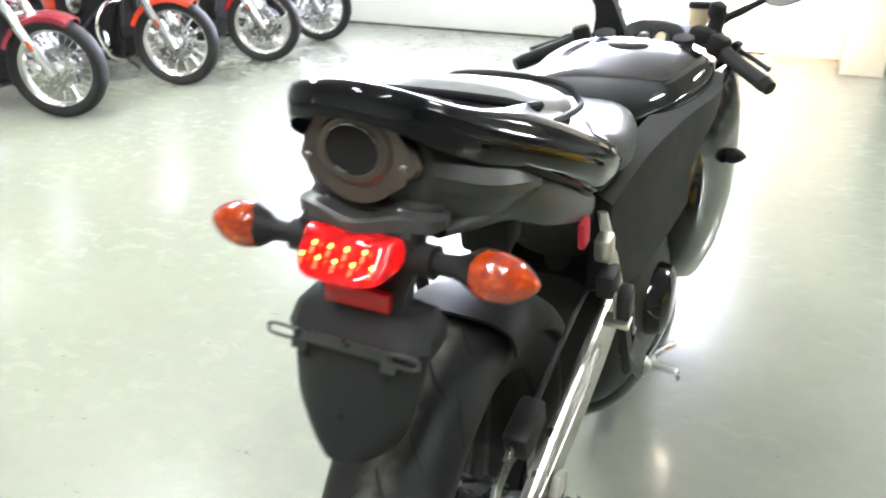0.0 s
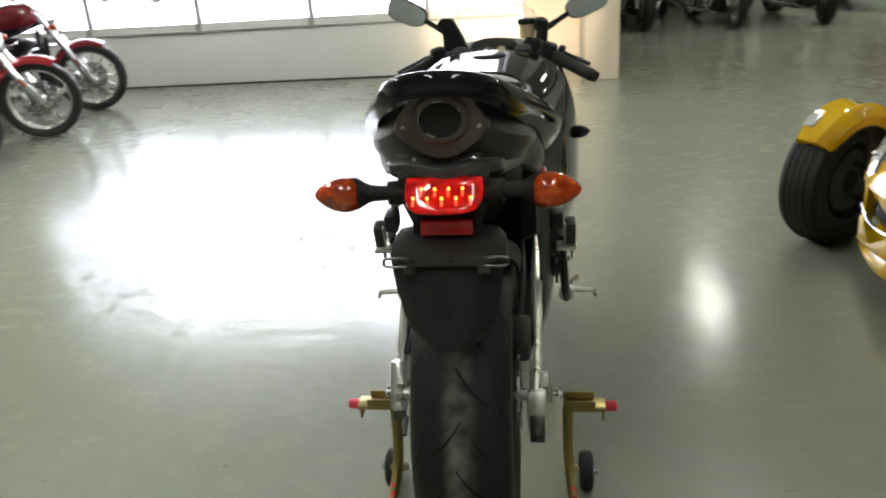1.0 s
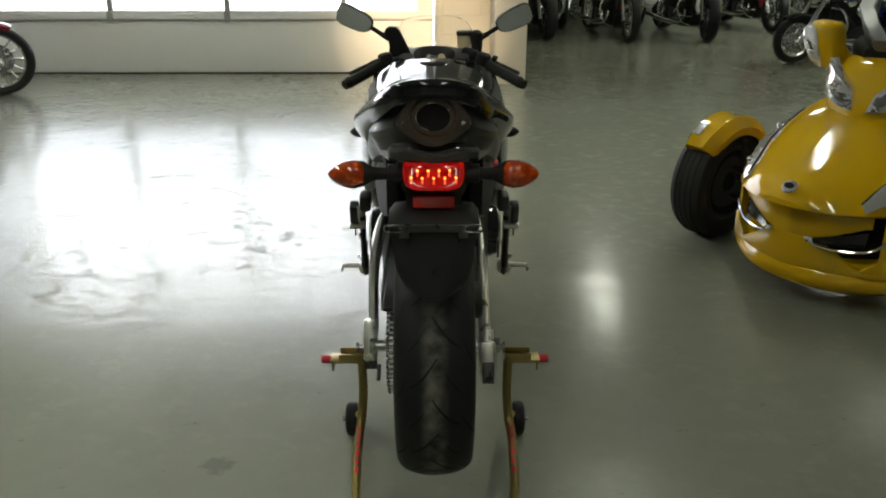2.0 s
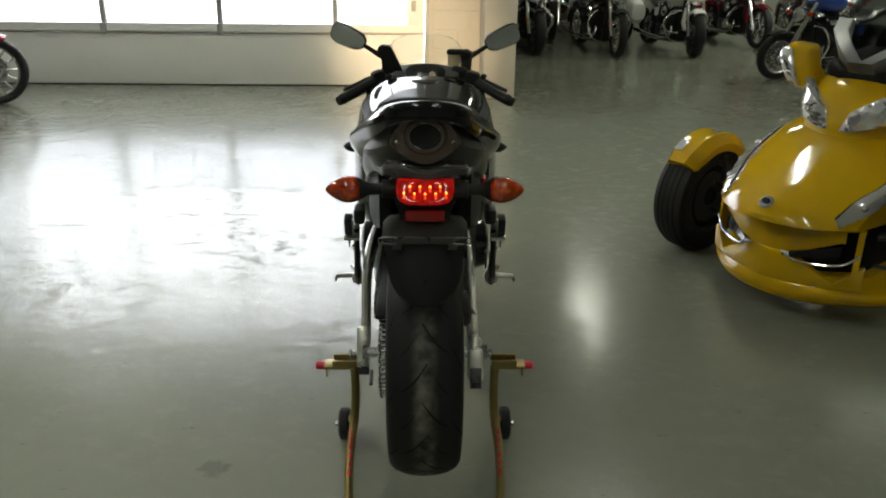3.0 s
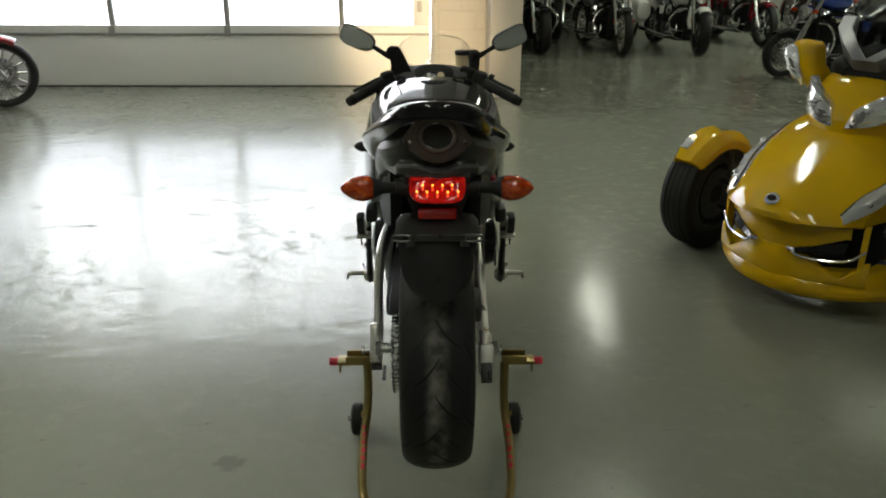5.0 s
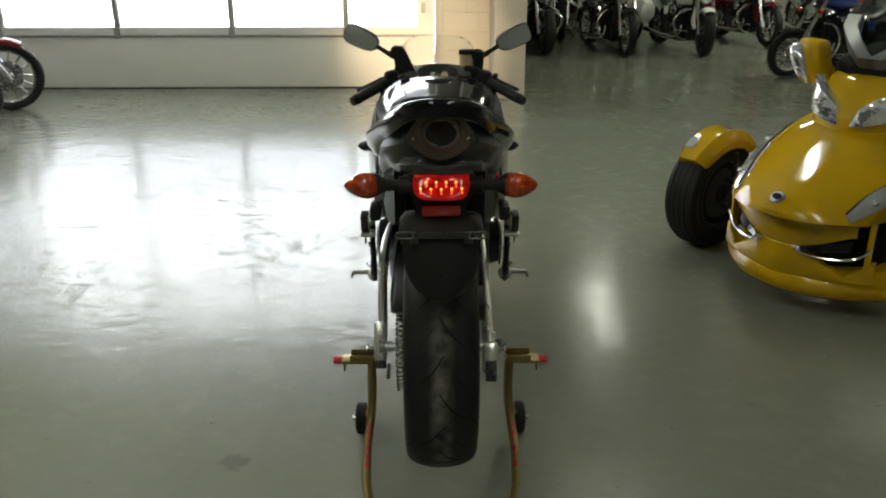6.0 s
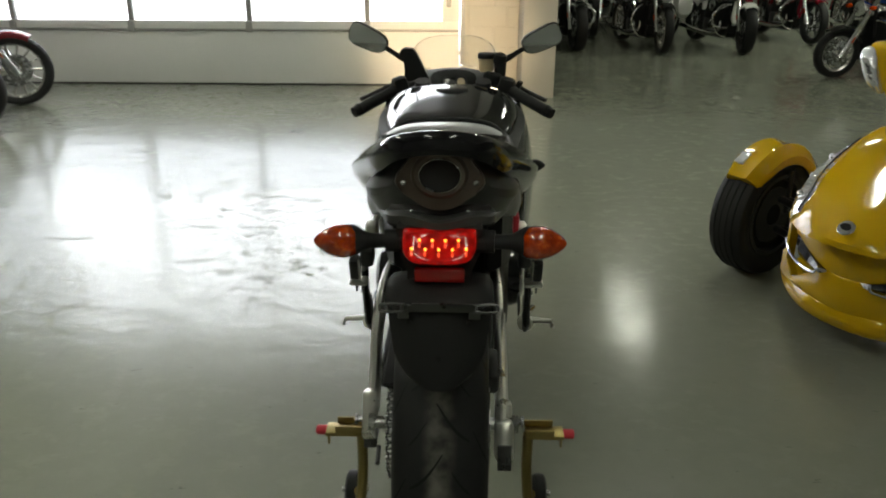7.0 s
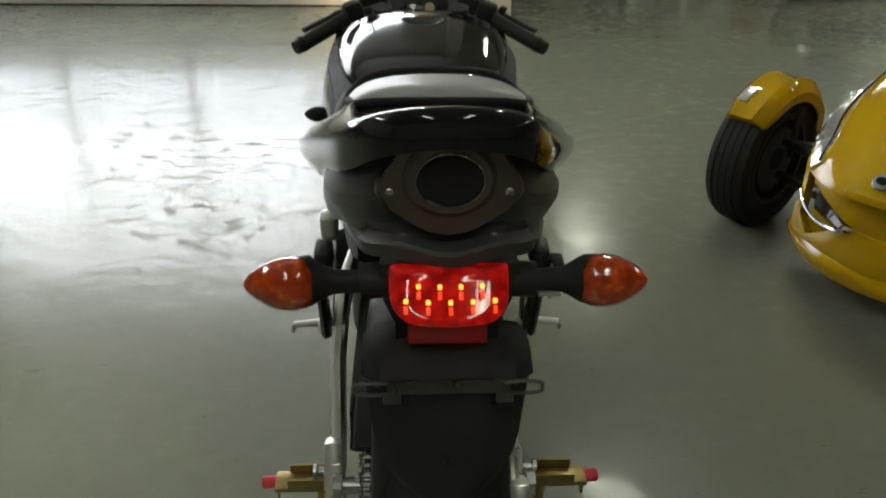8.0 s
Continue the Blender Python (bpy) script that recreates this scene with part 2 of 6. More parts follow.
M_CLEAR = lamp_unit()
M_SILVER = mat("silver_trim", (0.55, 0.56, 0.57), 0.3, metal=0.7, var=0.08)
M_MOUNT = mat("grey_mount_plastic", (0.13, 0.134, 0.138), 0.38, metal=0.3, var=0.1)
M_TINT = mat("tinted_screen", (0.35, 0.36, 0.36), 0.04, var=0, bump=0, rvar=0.0, trans=1.0, ior=1.15)
M_DARKSTEEL = mat("dull_dark_steel", (0.085, 0.085, 0.083), 0.30, metal=0.85, var=0.15, scale=30)
M_FLAP = mat("grey_black_flap_plastic", (0.018, 0.018, 0.018), 0.6, var=0.2, scale=15, fine=250, bump=0.08, spec=0.2)
M_UNDER = mat("undertail_brown_black", (0.017, 0.014, 0.014), 0.45, var=0.25, scale=14, bump=0.03, spec=0.2)
M_DARK = mat("black_cavity_plastic", (0.010, 0.010, 0.010), 0.6, spec=0.15)

# ---- modelling helpers ----
def part(name, bm, material, parent=None, label="", sharp=35):
    me = bpy.data.meshes.new(name)
    bmesh.ops.recalc_face_normals(bm, faces=bm.faces)
    for f in bm.faces:
        f.smooth = True
    bm.to_mesh(me)
    bm.free()
    me.set_sharp_from_angle(angle=radians(sharp))
    me.materials.append(material)
    ob = new(name, me)
    ob.parent = parent
    if label:
        ob["label"] = label
    return ob


def thing(name, m, label, category, group="", kind=""):
    ob = new(name)
    ob.empty_display_size = 0.1
    ob.matrix_world = m
    return tagged(ob, label, category, group, kind)


def structure(name, bm, material, label, category):
    return tagged(part(name, bm, material), label, category, kind="structure")


def B():
    return bmesh.new()


def box(bm, c, s, rot=(0, 0, 0), bev=0.0, seg=2):
    g = bmesh.ops.create_cube(bm, size=1.0)
    vs = g["verts"]
    bmesh.ops.scale(bm, vec=s, verts=vs)
    if bev:
        es = list({e for v in vs for e in v.link_edges})
        r = bmesh.ops.bevel(bm, geom=es, offset=bev, segments=seg, affect="EDGES", profile=0.5)
        vs = list({v for f in r["faces"] for v in f.verts} | {v for v in vs if v.is_valid})
    bmesh.ops.transform(bm, matrix=pose(*c, *rot), verts=vs)
    return bm


def skin(bm, rings, cap=True, wrap=False):
    """Faces between equal closed rings of points."""
    rows = [[bm.verts.new(p) for p in r] for r in rings]
    n = len(rows[0])
    pairs = list(zip(rows, rows[1:])) + ([(rows[-1], rows[0])] if wrap else [])
    for a, b in pairs:
        for i in range(n):
            bm.faces.new((a[i], a[(i + 1) % n], b[(i + 1) % n], b[i]))
    if cap and not wrap:
        bm.faces.new(rows[0][::-1])
        bm.faces.new(rows[-1])
    return bm


def tube(bm, pts, r, seg=12, wrap=False, cap=True):
    """A round bar along points; r is one radius or one for each point."""
    pts = [Vector(p) for p in pts]
    rs = r if isinstance(r, (list, tuple)) else [r] * len(pts)
    rings, up = [], None
    for i, p in enumerate(pts):
        a = pts[i - 1] if (i or wrap) else p
        b = pts[(i + 1) % len(pts)] if (i < len(pts) - 1 or wrap) else p
        d = (b - a).normalized()
        if up is None:
            up = d.orthogonal().normalized()
        up = (up - d * up.dot(d)).normalized()
        side = d.cross(up)
        rings.append([p + (up * math.cos(2 * math.pi * k / seg) + side * math.sin(2 * math.pi * k / seg)) * rs[i] for k in range(seg)])
    return skin(bm, rings, cap, wrap)


def arc(pts, n=6):
    """A smooth curve through points."""
    pts = [Vector(p) for p in pts]
    out = []
    for i in range(len(pts) - 1):
        p0, p1, p2, p3 = pts[max(i - 1, 0)], pts[i], pts[i + 1], pts[min(i + 2, len(pts) - 1)]
        for k in range(n):
            t = k / n
            out.append(0.5 * ((2 * p1) + (p2 - p0) * t + (2 * p0 - 5 * p1 + 4 * p2 - p3) * t * t + (3 * p1 - p0 - 3 * p2 + p3) * t ** 3))
    return out + [pts[-1]]


def lathe(bm, prof, m=None, seg=32, wrap=False):
    """Turns (radius, height) points about z, placed by m."""
    m = m or Matrix()
    rings = [[m @ Vector((r * math.cos(a), r * math.sin(a), h)) for a in [2 * math.pi * k / seg for k in range(seg)]] for r, h in prof]
    return skin(bm, rings, True, wrap)


AX = pose(0, 0, 0, 0, 90, 0)  # turns a lathe's axis to x


def ring(y, hw, zt, zb, zw=None, cx=0.0, e=2.4, n=28):
    """A rounded cross-section across y: half width, top, bottom and the height of the widest point."""
    zw = (zt + zb) / 2 if zw is None else zw
    out = []
    for k in range(n):
        a = 2 * math.pi * k / n
        c, s = math.cos(a), math.sin(a)
        out.append(Vector((cx + hw * math.copysign(abs(c) ** (2 / e), c), y, zw + (zt - zw if s > 0 else zw - zb) * math.copysign(abs(s) ** (2 / e), s))))
    return out


def smooth_rows(rows, n=4):
    """Glides between rows of equal numbers."""
    rows = [np.array(r, float) for r in rows]
    out = []
    for i in range(len(rows) - 1):
        p0, p1, p2, p3 = rows[max(i - 1, 0)], rows[i], rows[i + 1], rows[min(i + 2, len(rows) - 1)]
        for k in range(n):
            t = k / n
            out.append(0.5 * (2 * p1 + (p2 - p0) * t + (2 * p0 - 5 * p1 + 4 * p2 - p3) * t * t + (3 * p1 - p0 - 3 * p2 + p3) * t ** 3))
    return out + [rows[-1]]


def body(bm, rows, e=2.4, n=28, steps=4):
    """A loft along y from rows of y, half width, top, bottom, height of the widest point."""
    return skin(bm, [ring(y, hw, zt, zb, zw, e=e, n=n) for y, hw, zt, zb, zw in smooth_rows(rows, steps)])


def shell(bm, rows, th=0.008, under=25, n=22, steps=4, e=2.3):
    """An arched shell along y, open below: rows of y, half width, top, height of the widest point."""
    rings = []
    for y, hw, zt, zw in smooth_rows(rows, steps):
        out = []
        for s in (0, 1):
            line = []
            for k in range(n + 1):
                a = radians(-under + (180 + 2 * under) * k / n)
                c, q = math.cos(a), math.sin(a)
                line.append(Vector(((hw - th * s) * math.copysign(abs(c) ** (2 / e), c), y, zw + (zt - th * s - zw) * math.copysign(abs(q) ** (2 / e), q))))
            out += line if not s else line[::-1]
        rings.append(out)
    return skin(bm, rings)


def plate(bm, outline, th, m, bev=0.0):
    """A flat outline in x, y, thickened along z about its middle, placed by m."""
    top = [bm.verts.new((x, y, th / 2)) for x, y in outline]
    low = [bm.verts.new((x, y, -th / 2)) for x, y in outline]
    fs = [bm.faces.new(top), bm.faces.new(low[::-1])]
    n = len(outline)
    for i in range(n):
        fs.append(bm.faces.new((top[i], low[i], low[(i + 1) % n], top[(i + 1) % n])))
    vs = top + low
    if bev:
        es = [e for e in fs[0].edges] + [e for e in fs[1].edges]
        r = bmesh.ops.bevel(bm, geom=es, offset=bev, segments=2, affect="EDGES", profile=0.5)
        vs = list({v for f in r["faces"] for v in f.verts} | {v for v in vs if v.is_valid})
    bmesh.ops.transform(bm, matrix=m, verts=vs)
    return bm


def oval(rx, ry, n=24, e=2.0):
    return [(rx * math.copysign(abs(math.cos(a)) ** (2 / e), math.cos(a)), ry * math.copysign(abs(math.sin(a)) ** (2 / e), math.sin(a))) for a in [2 * math.pi * k / n for k in range(n)]]


def flip(bm):
    """The same mesh on the other side of x = 0, as a new bmesh."""
    b2 = bm.copy()
    bmesh.ops.scale(b2, vec=(-1, 1, 1), verts=b2.verts)
    return b2


FACE_REAR = pose(0, 0, 0, 90, 0, 0)  # turns a plate's x, y into x, z

# ---- the hall ----
DOOR_Y, DOOR_L, DOOR_R, DOOR_TOP, CEIL = 6.69, -5.96, -0.02, 3.08, 4.2
POSTS = (-4.72, -3.464, -2.218, -0.979)

bm = B()
fl = [(-9, -7), (14, -7), (14, 13.4), (0.6, 13.4), (0.6, 6.86), (-9, 6.86)]
top = [bm.verts.new((x, y, 0)) for x, y in fl]
low = [bm.verts.new((x, y, -0.12)) for x, y in fl]
bm.faces.new(top)
bm.faces.new(low[::-1])
for i in range(6):
    bm.faces.new((top[i], low[i], low[(i + 1) % 6], top[(i + 1) % 6]))
structure("floor", bm, M_FLOOR, "grey sealed concrete floor, glossy and scuffed", "floor")

structure("wall_south", box(B(), (2.5, -7.1, CEIL / 2), (23.4, 0.2, CEIL)), M_PALEWALL, "plain painted wall", "wall")
structure("wall_west", box(B(), (-9.1, -0.07, CEIL / 2), (0.2, 13.84, CEIL)), M_PALEWALL, "plain painted wall", "wall")
structure("wall_east", box(B(), (14.1, 3.2, CEIL / 2), (0.2, 20.4, CEIL)), M_GREYWALL, "grey painted showroom wall", "wall")
structure("wall_north_far", box(B(), (7.4, 13.5, CEIL / 2), (13.6, 0.2, CEIL)), M_GREYWALL, "grey painted wall behind a row of motorcycles", "wall")
structure("wall_side_far", box(B(), (0.70, 10.14, CEIL / 2), (0.2, 6.5, CEIL)), M_GREYWALL, "grey painted side wall of the far hall", "wall")
structure("wall_north_left", box(B(), ((DOOR_L - 9) / 2, 6.79, CEIL / 2), (DOOR_L + 9, 0.2, CEIL)), M_WALL, "light painted wall beside the garage door", "wall")
structure("wall_north_lintel", box(B(), ((DOOR_L + 0.6) / 2, 6.79, (DOOR_TOP + CEIL) / 2), (0.6 - DOOR_L, 0.2, CEIL - DOOR_TOP)), M_WALL, "light painted wall above the garage door", "wall")
block_wall = structure("wall_north_block", box(B(), (0.30, 6.80, DOOR_TOP / 2), (0.596, 0.18, DOOR_TOP)), M_WALL, "cream painted concrete block wall beside the garage door", "wall")
column = structure("column", box(B(), (0.755, 6.46, CEIL / 2), (0.32, 0.86, CEIL), bev=0.006), M_WALL, "cream painted square column at the hall's opening", "column")
bm = B()
cl = [(-9.2, -7.2), (14.2, -7.2), (14.2, 13.6), (0.6, 13.6), (0.6, 6.89), (-9.2, 6.89)]
low = [bm.verts.new((x, y, CEIL)) for x, y in cl]
top = [bm.verts.new((x, y, CEIL + 0.1)) for x, y in cl]
bm.faces.new(top)
bm.faces.new(low[::-1])
for i in range(6):
    bm.faces.new((top[i], low[i], low[(i + 1) % 6], top[(i + 1) % 6]))
structure("ceiling", bm, M_CEIL, "light ceiling deck", "ceiling")

# ---- the sectional garage door ----
gdoor = thing("garage_door", pose((DOOR_L + DOOR_R) / 2, DOOR_Y, 0), "white sectional garage door with rows of windows", "garage door", kind="structure")
W2 = (DOOR_R - DOOR_L) / 2


def gx(x):
    return x - (DOOR_L + DOOR_R) / 2


bm = box(B(), (0, 0.045, 0.306), (2 * W2, 0.05, 0.588), bev=0.006)
part("bottom_panel", bm, M_DOOR, gdoor, "white painted bottom panel")
part("bottom_seal", box(B(), (0, 0.05, 0.006), (2 * W2, 0.03, 0.012), bev=0.002), M_RUBSEAL, gdoor, "black rubber seal")
levels = [0.600, 1.22, 1.84, 2.46, DOOR_TOP]
for i, z in enumerate(levels):
    part("rail", box(B(), (0, 0.03, z + (0.012 if i == 0 else 0)), (2 * W2, 0.07, 0.10 if i == 0 else 0.075), bev=0.006), M_DOOR, gdoor)
part("hinge_strip", box(B(), (0, -0.010, 0.574), (2 * W2, 0.02, 0.016), bev=0.004), M_DOORRAIL, gdoor, "grey metal section joint")
part("joint_gap", box(B(), (0, 0.018, 0.560), (2 * W2, 0.006, 0.008)), M_RUBSEAL, gdoor, "dark joint between door sections")
part("latch", box(B(), (gx(DOOR_R) - 0.11, -0.012, 0.86), (0.05, 0.03, 0.11), bev=0.008), M_DOORRAIL, gdoor, "grey steel latch box")
edges = [DOOR_L] + list(POSTS) + [DOOR_R]
for x in POSTS:
    part("post", box(B(), (gx(x), 0.035, (levels[0] + levels[4]) / 2), (0.055, 0.066, levels[4] - levels[0]), bev=0.006), M_DOORRAIL, gdoor)
    part("hinge", box(B(), (gx(x), -0.02, 0.605), (0.06, 0.03, 0.11), bev=0.004), M_DOORRAIL, gdoor, "grey steel hinge plate")
for x, s in ((DOOR_L, 1), (DOOR_R, -1)):
    part("end_stile", box(B(), (gx(x) + s * 0.09, 0.034, DOOR_TOP / 2 + 0.3), (0.18, 0.06, DOOR_TOP - 0.6), bev=0.006), M_DOOR, gdoor)
for r in range(4):
    z0, z1 = levels[r] + (0.07 if r == 0 else 0.038), levels[r + 1] - 0.038
    for i in range(len(edges) - 1):
        x0, x1 = edges[i] + (0.18 if i == 0 else 0.03), edges[i + 1] - (0.18 if i == len(edges) - 2 else 0.03)
        p = part("pane", box(B(), (gx((x0 + x1) / 2), 0.05, (z0 + z1) / 2), (x1 - x0, 0.008, z1 - z0)), M_GLASS, gdoor)
        p.visible_shadow = False
part("track", box(B(), (gx(DOOR_R) + 0.035, -0.015, DOOR_TOP / 2), (0.05, 0.03, DOOR_TOP), bev=0.004), M_DOORRAIL, gdoor, "galvanised vertical door track")

# ---- strip lights on the ceiling, some of them added as unseen fill ----
def strip_or_fill_light(x, y, length, watts):
    t = thing("strip_or_fill_light", pose(x, y, CEIL - 0.5), "fluorescent strip light below the ceiling, some added as unseen fill", "ceiling light", "strip lights")
    part("tray", box(B(), (0, 0, 0.05), (0.26, length, 0.05), bev=0.008), M_TRAY, t, "white enamelled tray")
    for sx in (-0.07, 0.07):
        part("tube", tube(B(), [(sx, -length / 2 + 0.05, 0), (sx, length / 2 - 0.05, 0)], 0.016, 10), M_TUBE, t, "lit fluorescent tube")
    for sy in (-length / 3, length / 3):
        part("hanger", tube(B(), [(0, sy, 0.07), (0, sy, 0.5)], 0.004, 6), M_STEEL, t)
    area("strip_glow", pose(x, y, CEIL - 0.53), 0.06, length, watts, (0.95, 1.0, 0.80))


# the 0.9 pair and 2.50 follow reflections; the other four are added fill
for sx, sy, length, watts in ((-3.4, 1.2, 2.4, 10), (-0.9, -2.6, 2.4, 1.4), (0.9, -2.6, 2.4, 1.4), (2.50, 8.6, 1.7, 1.9), (1.6, 3.2, 1.2, 3.4), (7.0, 2.6, 2.4, 5.0), (7.5, 9.5, 2.4, 25)):
    strip_or_fill_light(sx, sy, length, watts)

# ---- the black sport motorcycle ----
bike = thing("sport_motorcycle", pose(0, 0, 0), "gloss black sport motorcycle with lit tail lamp on a stand", "motorcycle")
AXLE, WHEEL_Y = 0.455, -0.135  # the rear axle, raised on the stand


def tyre_mesh(r, w, rim, seg=72):
    prof = []
    for k in range(15):
        a = math.pi * k / 14
        prof.append((r - w * 0.27 + w * 0.27 * math.sin(a) ** 0.8 if 0 < k < 14 else r - w * 0.29, -w / 2 * math.cos(a)))
    prof = [(rim, -w * 0.36), (rim + 0.02, -w * 0.42)] + prof + [(rim + 0.02, w * 0.42), (rim, w * 0.36)]
    return lathe(B(), prof, AX, seg, wrap=True)


rear = part("rear_wheel", lathe(B(), [(0.215, -0.07), (0.225, -0.072), (0.205, -0.03), (0.205, 0.03), (0.225, 0.072), (0.215, 0.07), (0.19, 0.03), (0.19, -0.03)], AX, 48, wrap=True), M_DARKMETAL, bike, "dark cast rim")
rear.location = (0, WHEEL_Y, AXLE)
part("tyre", tyre_mesh(0.315, 0.182, 0.205), M_TREADWORNSHEEN, rear, "wide black rubber tyre")


def tyre_surface(a, u, lift=0.0, r=0.315, w=0.182):
    """A point on the tread at angle a round the wheel, u from -1 to 1 across it."""
    q = math.pi * (u + 1) / 2
    rad = r - w * 0.27 + w * 0.27 * max(0.0, math.sin(q)) ** 0.8 + lift
    return Vector((-w / 2 * math.cos(q), -rad * math.sin(a), rad * math.cos(a)))


def groove(bm, a0, u0, a1, u1, width, bow=0.0):
    n = 8
    left, right = [], []
    for k in range(n + 1):
        t = k / n
        a, u = a0 + (a1 - a0) * t + bow * math.sin(math.pi * t), u0 + (u1 - u0) * t
        wdt = width * (0.35 + 0.65 * math.sin(math.pi * min(1, max(0.0, 0.08 + t * 0.84))))
        left.append(bm.verts.new(tyre_surface(a - wdt / 2, u, 0.0012)))
        right.append(bm.verts.new(tyre_surface(a + wdt / 2, u, 0.0012)))
    for k in range(n):
        bm.faces.new((left[k], left[k + 1], right[k + 1], right[k]))


# grooves as dark strips laid on the tread, their shade in the colour
for k in range(22):
    bm = B()
    a, d = 2 * math.pi * k / 22, (1 if k % 2 else -1)
    groove(bm, a, -0.04 * d, a + 0.21, d * 0.40, 0.026, 0.035)
    groove(bm, a + 0.15, d * 0.46, a + 0.36, d * 0.84, 0.022, 0.02)
    groove(bm, a + 0.10, -d * 0.16, a + 0.24, -d * 0.42, 0.018, 0.015)
    part("groove_strip", bm, M_GROOVESHADE, rear)
for k in range(3):
    bm = B()
    for s in (-0.04, 0.04):
        a = 2 * math.pi * k / 3
        tube(bm, [(s, 0.03 * math.sin(a), 0.03 * math.cos(a)), (s * 0.8, 0.2 * math.sin(a + 0.2), 0.2 * math.cos(a + 0.2))], [0.016, 0.011], 8)
    part("spoke", bm, M_DARKMETAL, rear)
part("brake_disc", lathe(B(), [(0.07, 0.094), (0.112, 0.094), (0.112, 0.099), (0.07, 0.099)], AX, 40, wrap=True), M_STEEL, rear, "steel brake disc")
part("sprocket", lathe(B(), [(0.03, -0.108), (0.108, -0.108), (0.108, -0.101), (0.03, -0.101)], AX, 43, wrap=True), M_STEEL, rear, "steel chain sprocket")
part("axle", tube(B(), [(-0.155, 0, 0), (0.155, 0, 0)], 0.014, 14), M_STEEL, rear)

# the chain, link by link in one run
bm = B()
R = 0.113
run = []
for k in range(30):
    a = radians(80 + 200 * k / 29)
    run.append(Vector((-0.1045, WHEEL_Y + R * math.cos(a), AXLE + R * math.sin(a))))
n_top = 42
fy, fz, fr = 0.60, 0.46, 0.04
up = [Vector((-0.1045, run[0].y + (fy - run[0].y) * k / n_top, run[0].z + (fz + fr - run[0].z) * k / n_top)) for k in range(1, n_top + 1)]
dn = [Vector((-0.1045, run[-1].y + (fy - run[-1].y) * k / n_top, run[-1].z + (fz - fr - run[-1].z) * k / n_top)) for k in range(1, n_top + 1)]
line = up[::-1] + run + dn
for i in range(0, len(line) - 1):
    a, b = line[i], line[i + 1]
    d = (b - a).normalized()
    n = Vector((0, -d.z, d.y))
    for sx in ((-0.009, 0.009) if i % 2 else (-0.006, 0.006)):
        c = (a + b) / 2 + Vector((sx, 0, 0))
        vs = []
        L = (b - a).length * 0.62
        for p in (c - d * L - n * 0.006, c + d * L - n * 0.006, c + d * L + n * 0.006, c - d * L + n * 0.006):
            vs.append((bm.verts.new(p + Vector((-0.0012, 0, 0))), bm.verts.new(p + Vector((0.0012, 0, 0)))))
        bm.faces.new([v[0] for v in vs])
        bm.faces.new([v[1] for v in vs][::-1])
        for j in range(4):
            bm.faces.new((vs[j][0], vs[j][1], vs[(j + 1) % 4][1], vs[(j + 1) % 4][0]))
chain = part("chain", bm, M_DARKMETAL, bike, "oiled steel drive chain")
bm = B()
for p in line:
    tube(bm, [p + Vector((-0.0125, 0, 0)), p + Vector((0.0125, 0, 0))], 0.0045, 6)
tagged(part("chain_rivet", bm, M_CHROME, chain, "bright chain pins"), kind="stuff")

# swingarm
def beam(bm, path, w, hs):
    """A box beam along points (x, y, z), of width w across x and heights hs, with eased edges."""
    rings = []
    pts = [Vector(p) for p in path]
    for i, p in enumerate(pts):
        d = (pts[min(i + 1, len(pts) - 1)] - pts[max(i - 1, 0)]).normalized()
        n = Vector((0, -d.z, d.y)).normalized()
        if n.z < 0:
            n = -n
        h, r = hs[i] / 2, 0.007
        rings.append([p + Vector((x, 0, 0)) + n * z for x, z in ((-w / 2, -h + r), (-w / 2 + r, -h), (w / 2 - r, -h), (w / 2, -h + r), (w / 2, h - r), (w / 2 - r, h), (-w / 2 + r, h), (-w / 2, h - r))])
    return skin(bm, rings)


right_arm = arc([(0.126, -0.155, 0.434), (0.128, -0.06, 0.458), (0.130, 0.09, 0.500), (0.130, 0.26, 0.550), (0.118, 0.47, 0.58)], 5)
left_arm = arc([(-0.160, -0.10, 0.452), (-0.162, -0.02, 0.492), (-0.168, 0.11, 0.560), (-0.160, 0.26, 0.610), (-0.125, 0.47, 0.63)], 5)
arm = part("swingarm", tube(B(), [(-0.13, 0.47, 0.495), (0.13, 0.47, 0.495)], 0.035, 16), M_ALU, bike, "brushed aluminium swingarm")
part("arm_beam", beam(B(), right_arm, 0.020, [0.080, 0.088, 0.096, 0.104, 0.112, 0.120, 0.128, 0.134, 0.138] + [0.142] * (len(right_arm) - 9)), M_ALU, arm)
part("arm_beam", beam(B(), left_arm, 0.024, [0.060, 0.066, 0.068] + [0.066] * (len(left_arm) - 3)), M_ALU, arm)
part("arm_rib", beam(B(), [p + Vector((0.0115, 0, 0.030)) for p in right_arm[2:14]], 0.004, [0.010] * 12), M_ALU, arm, "raised rib along the beam")
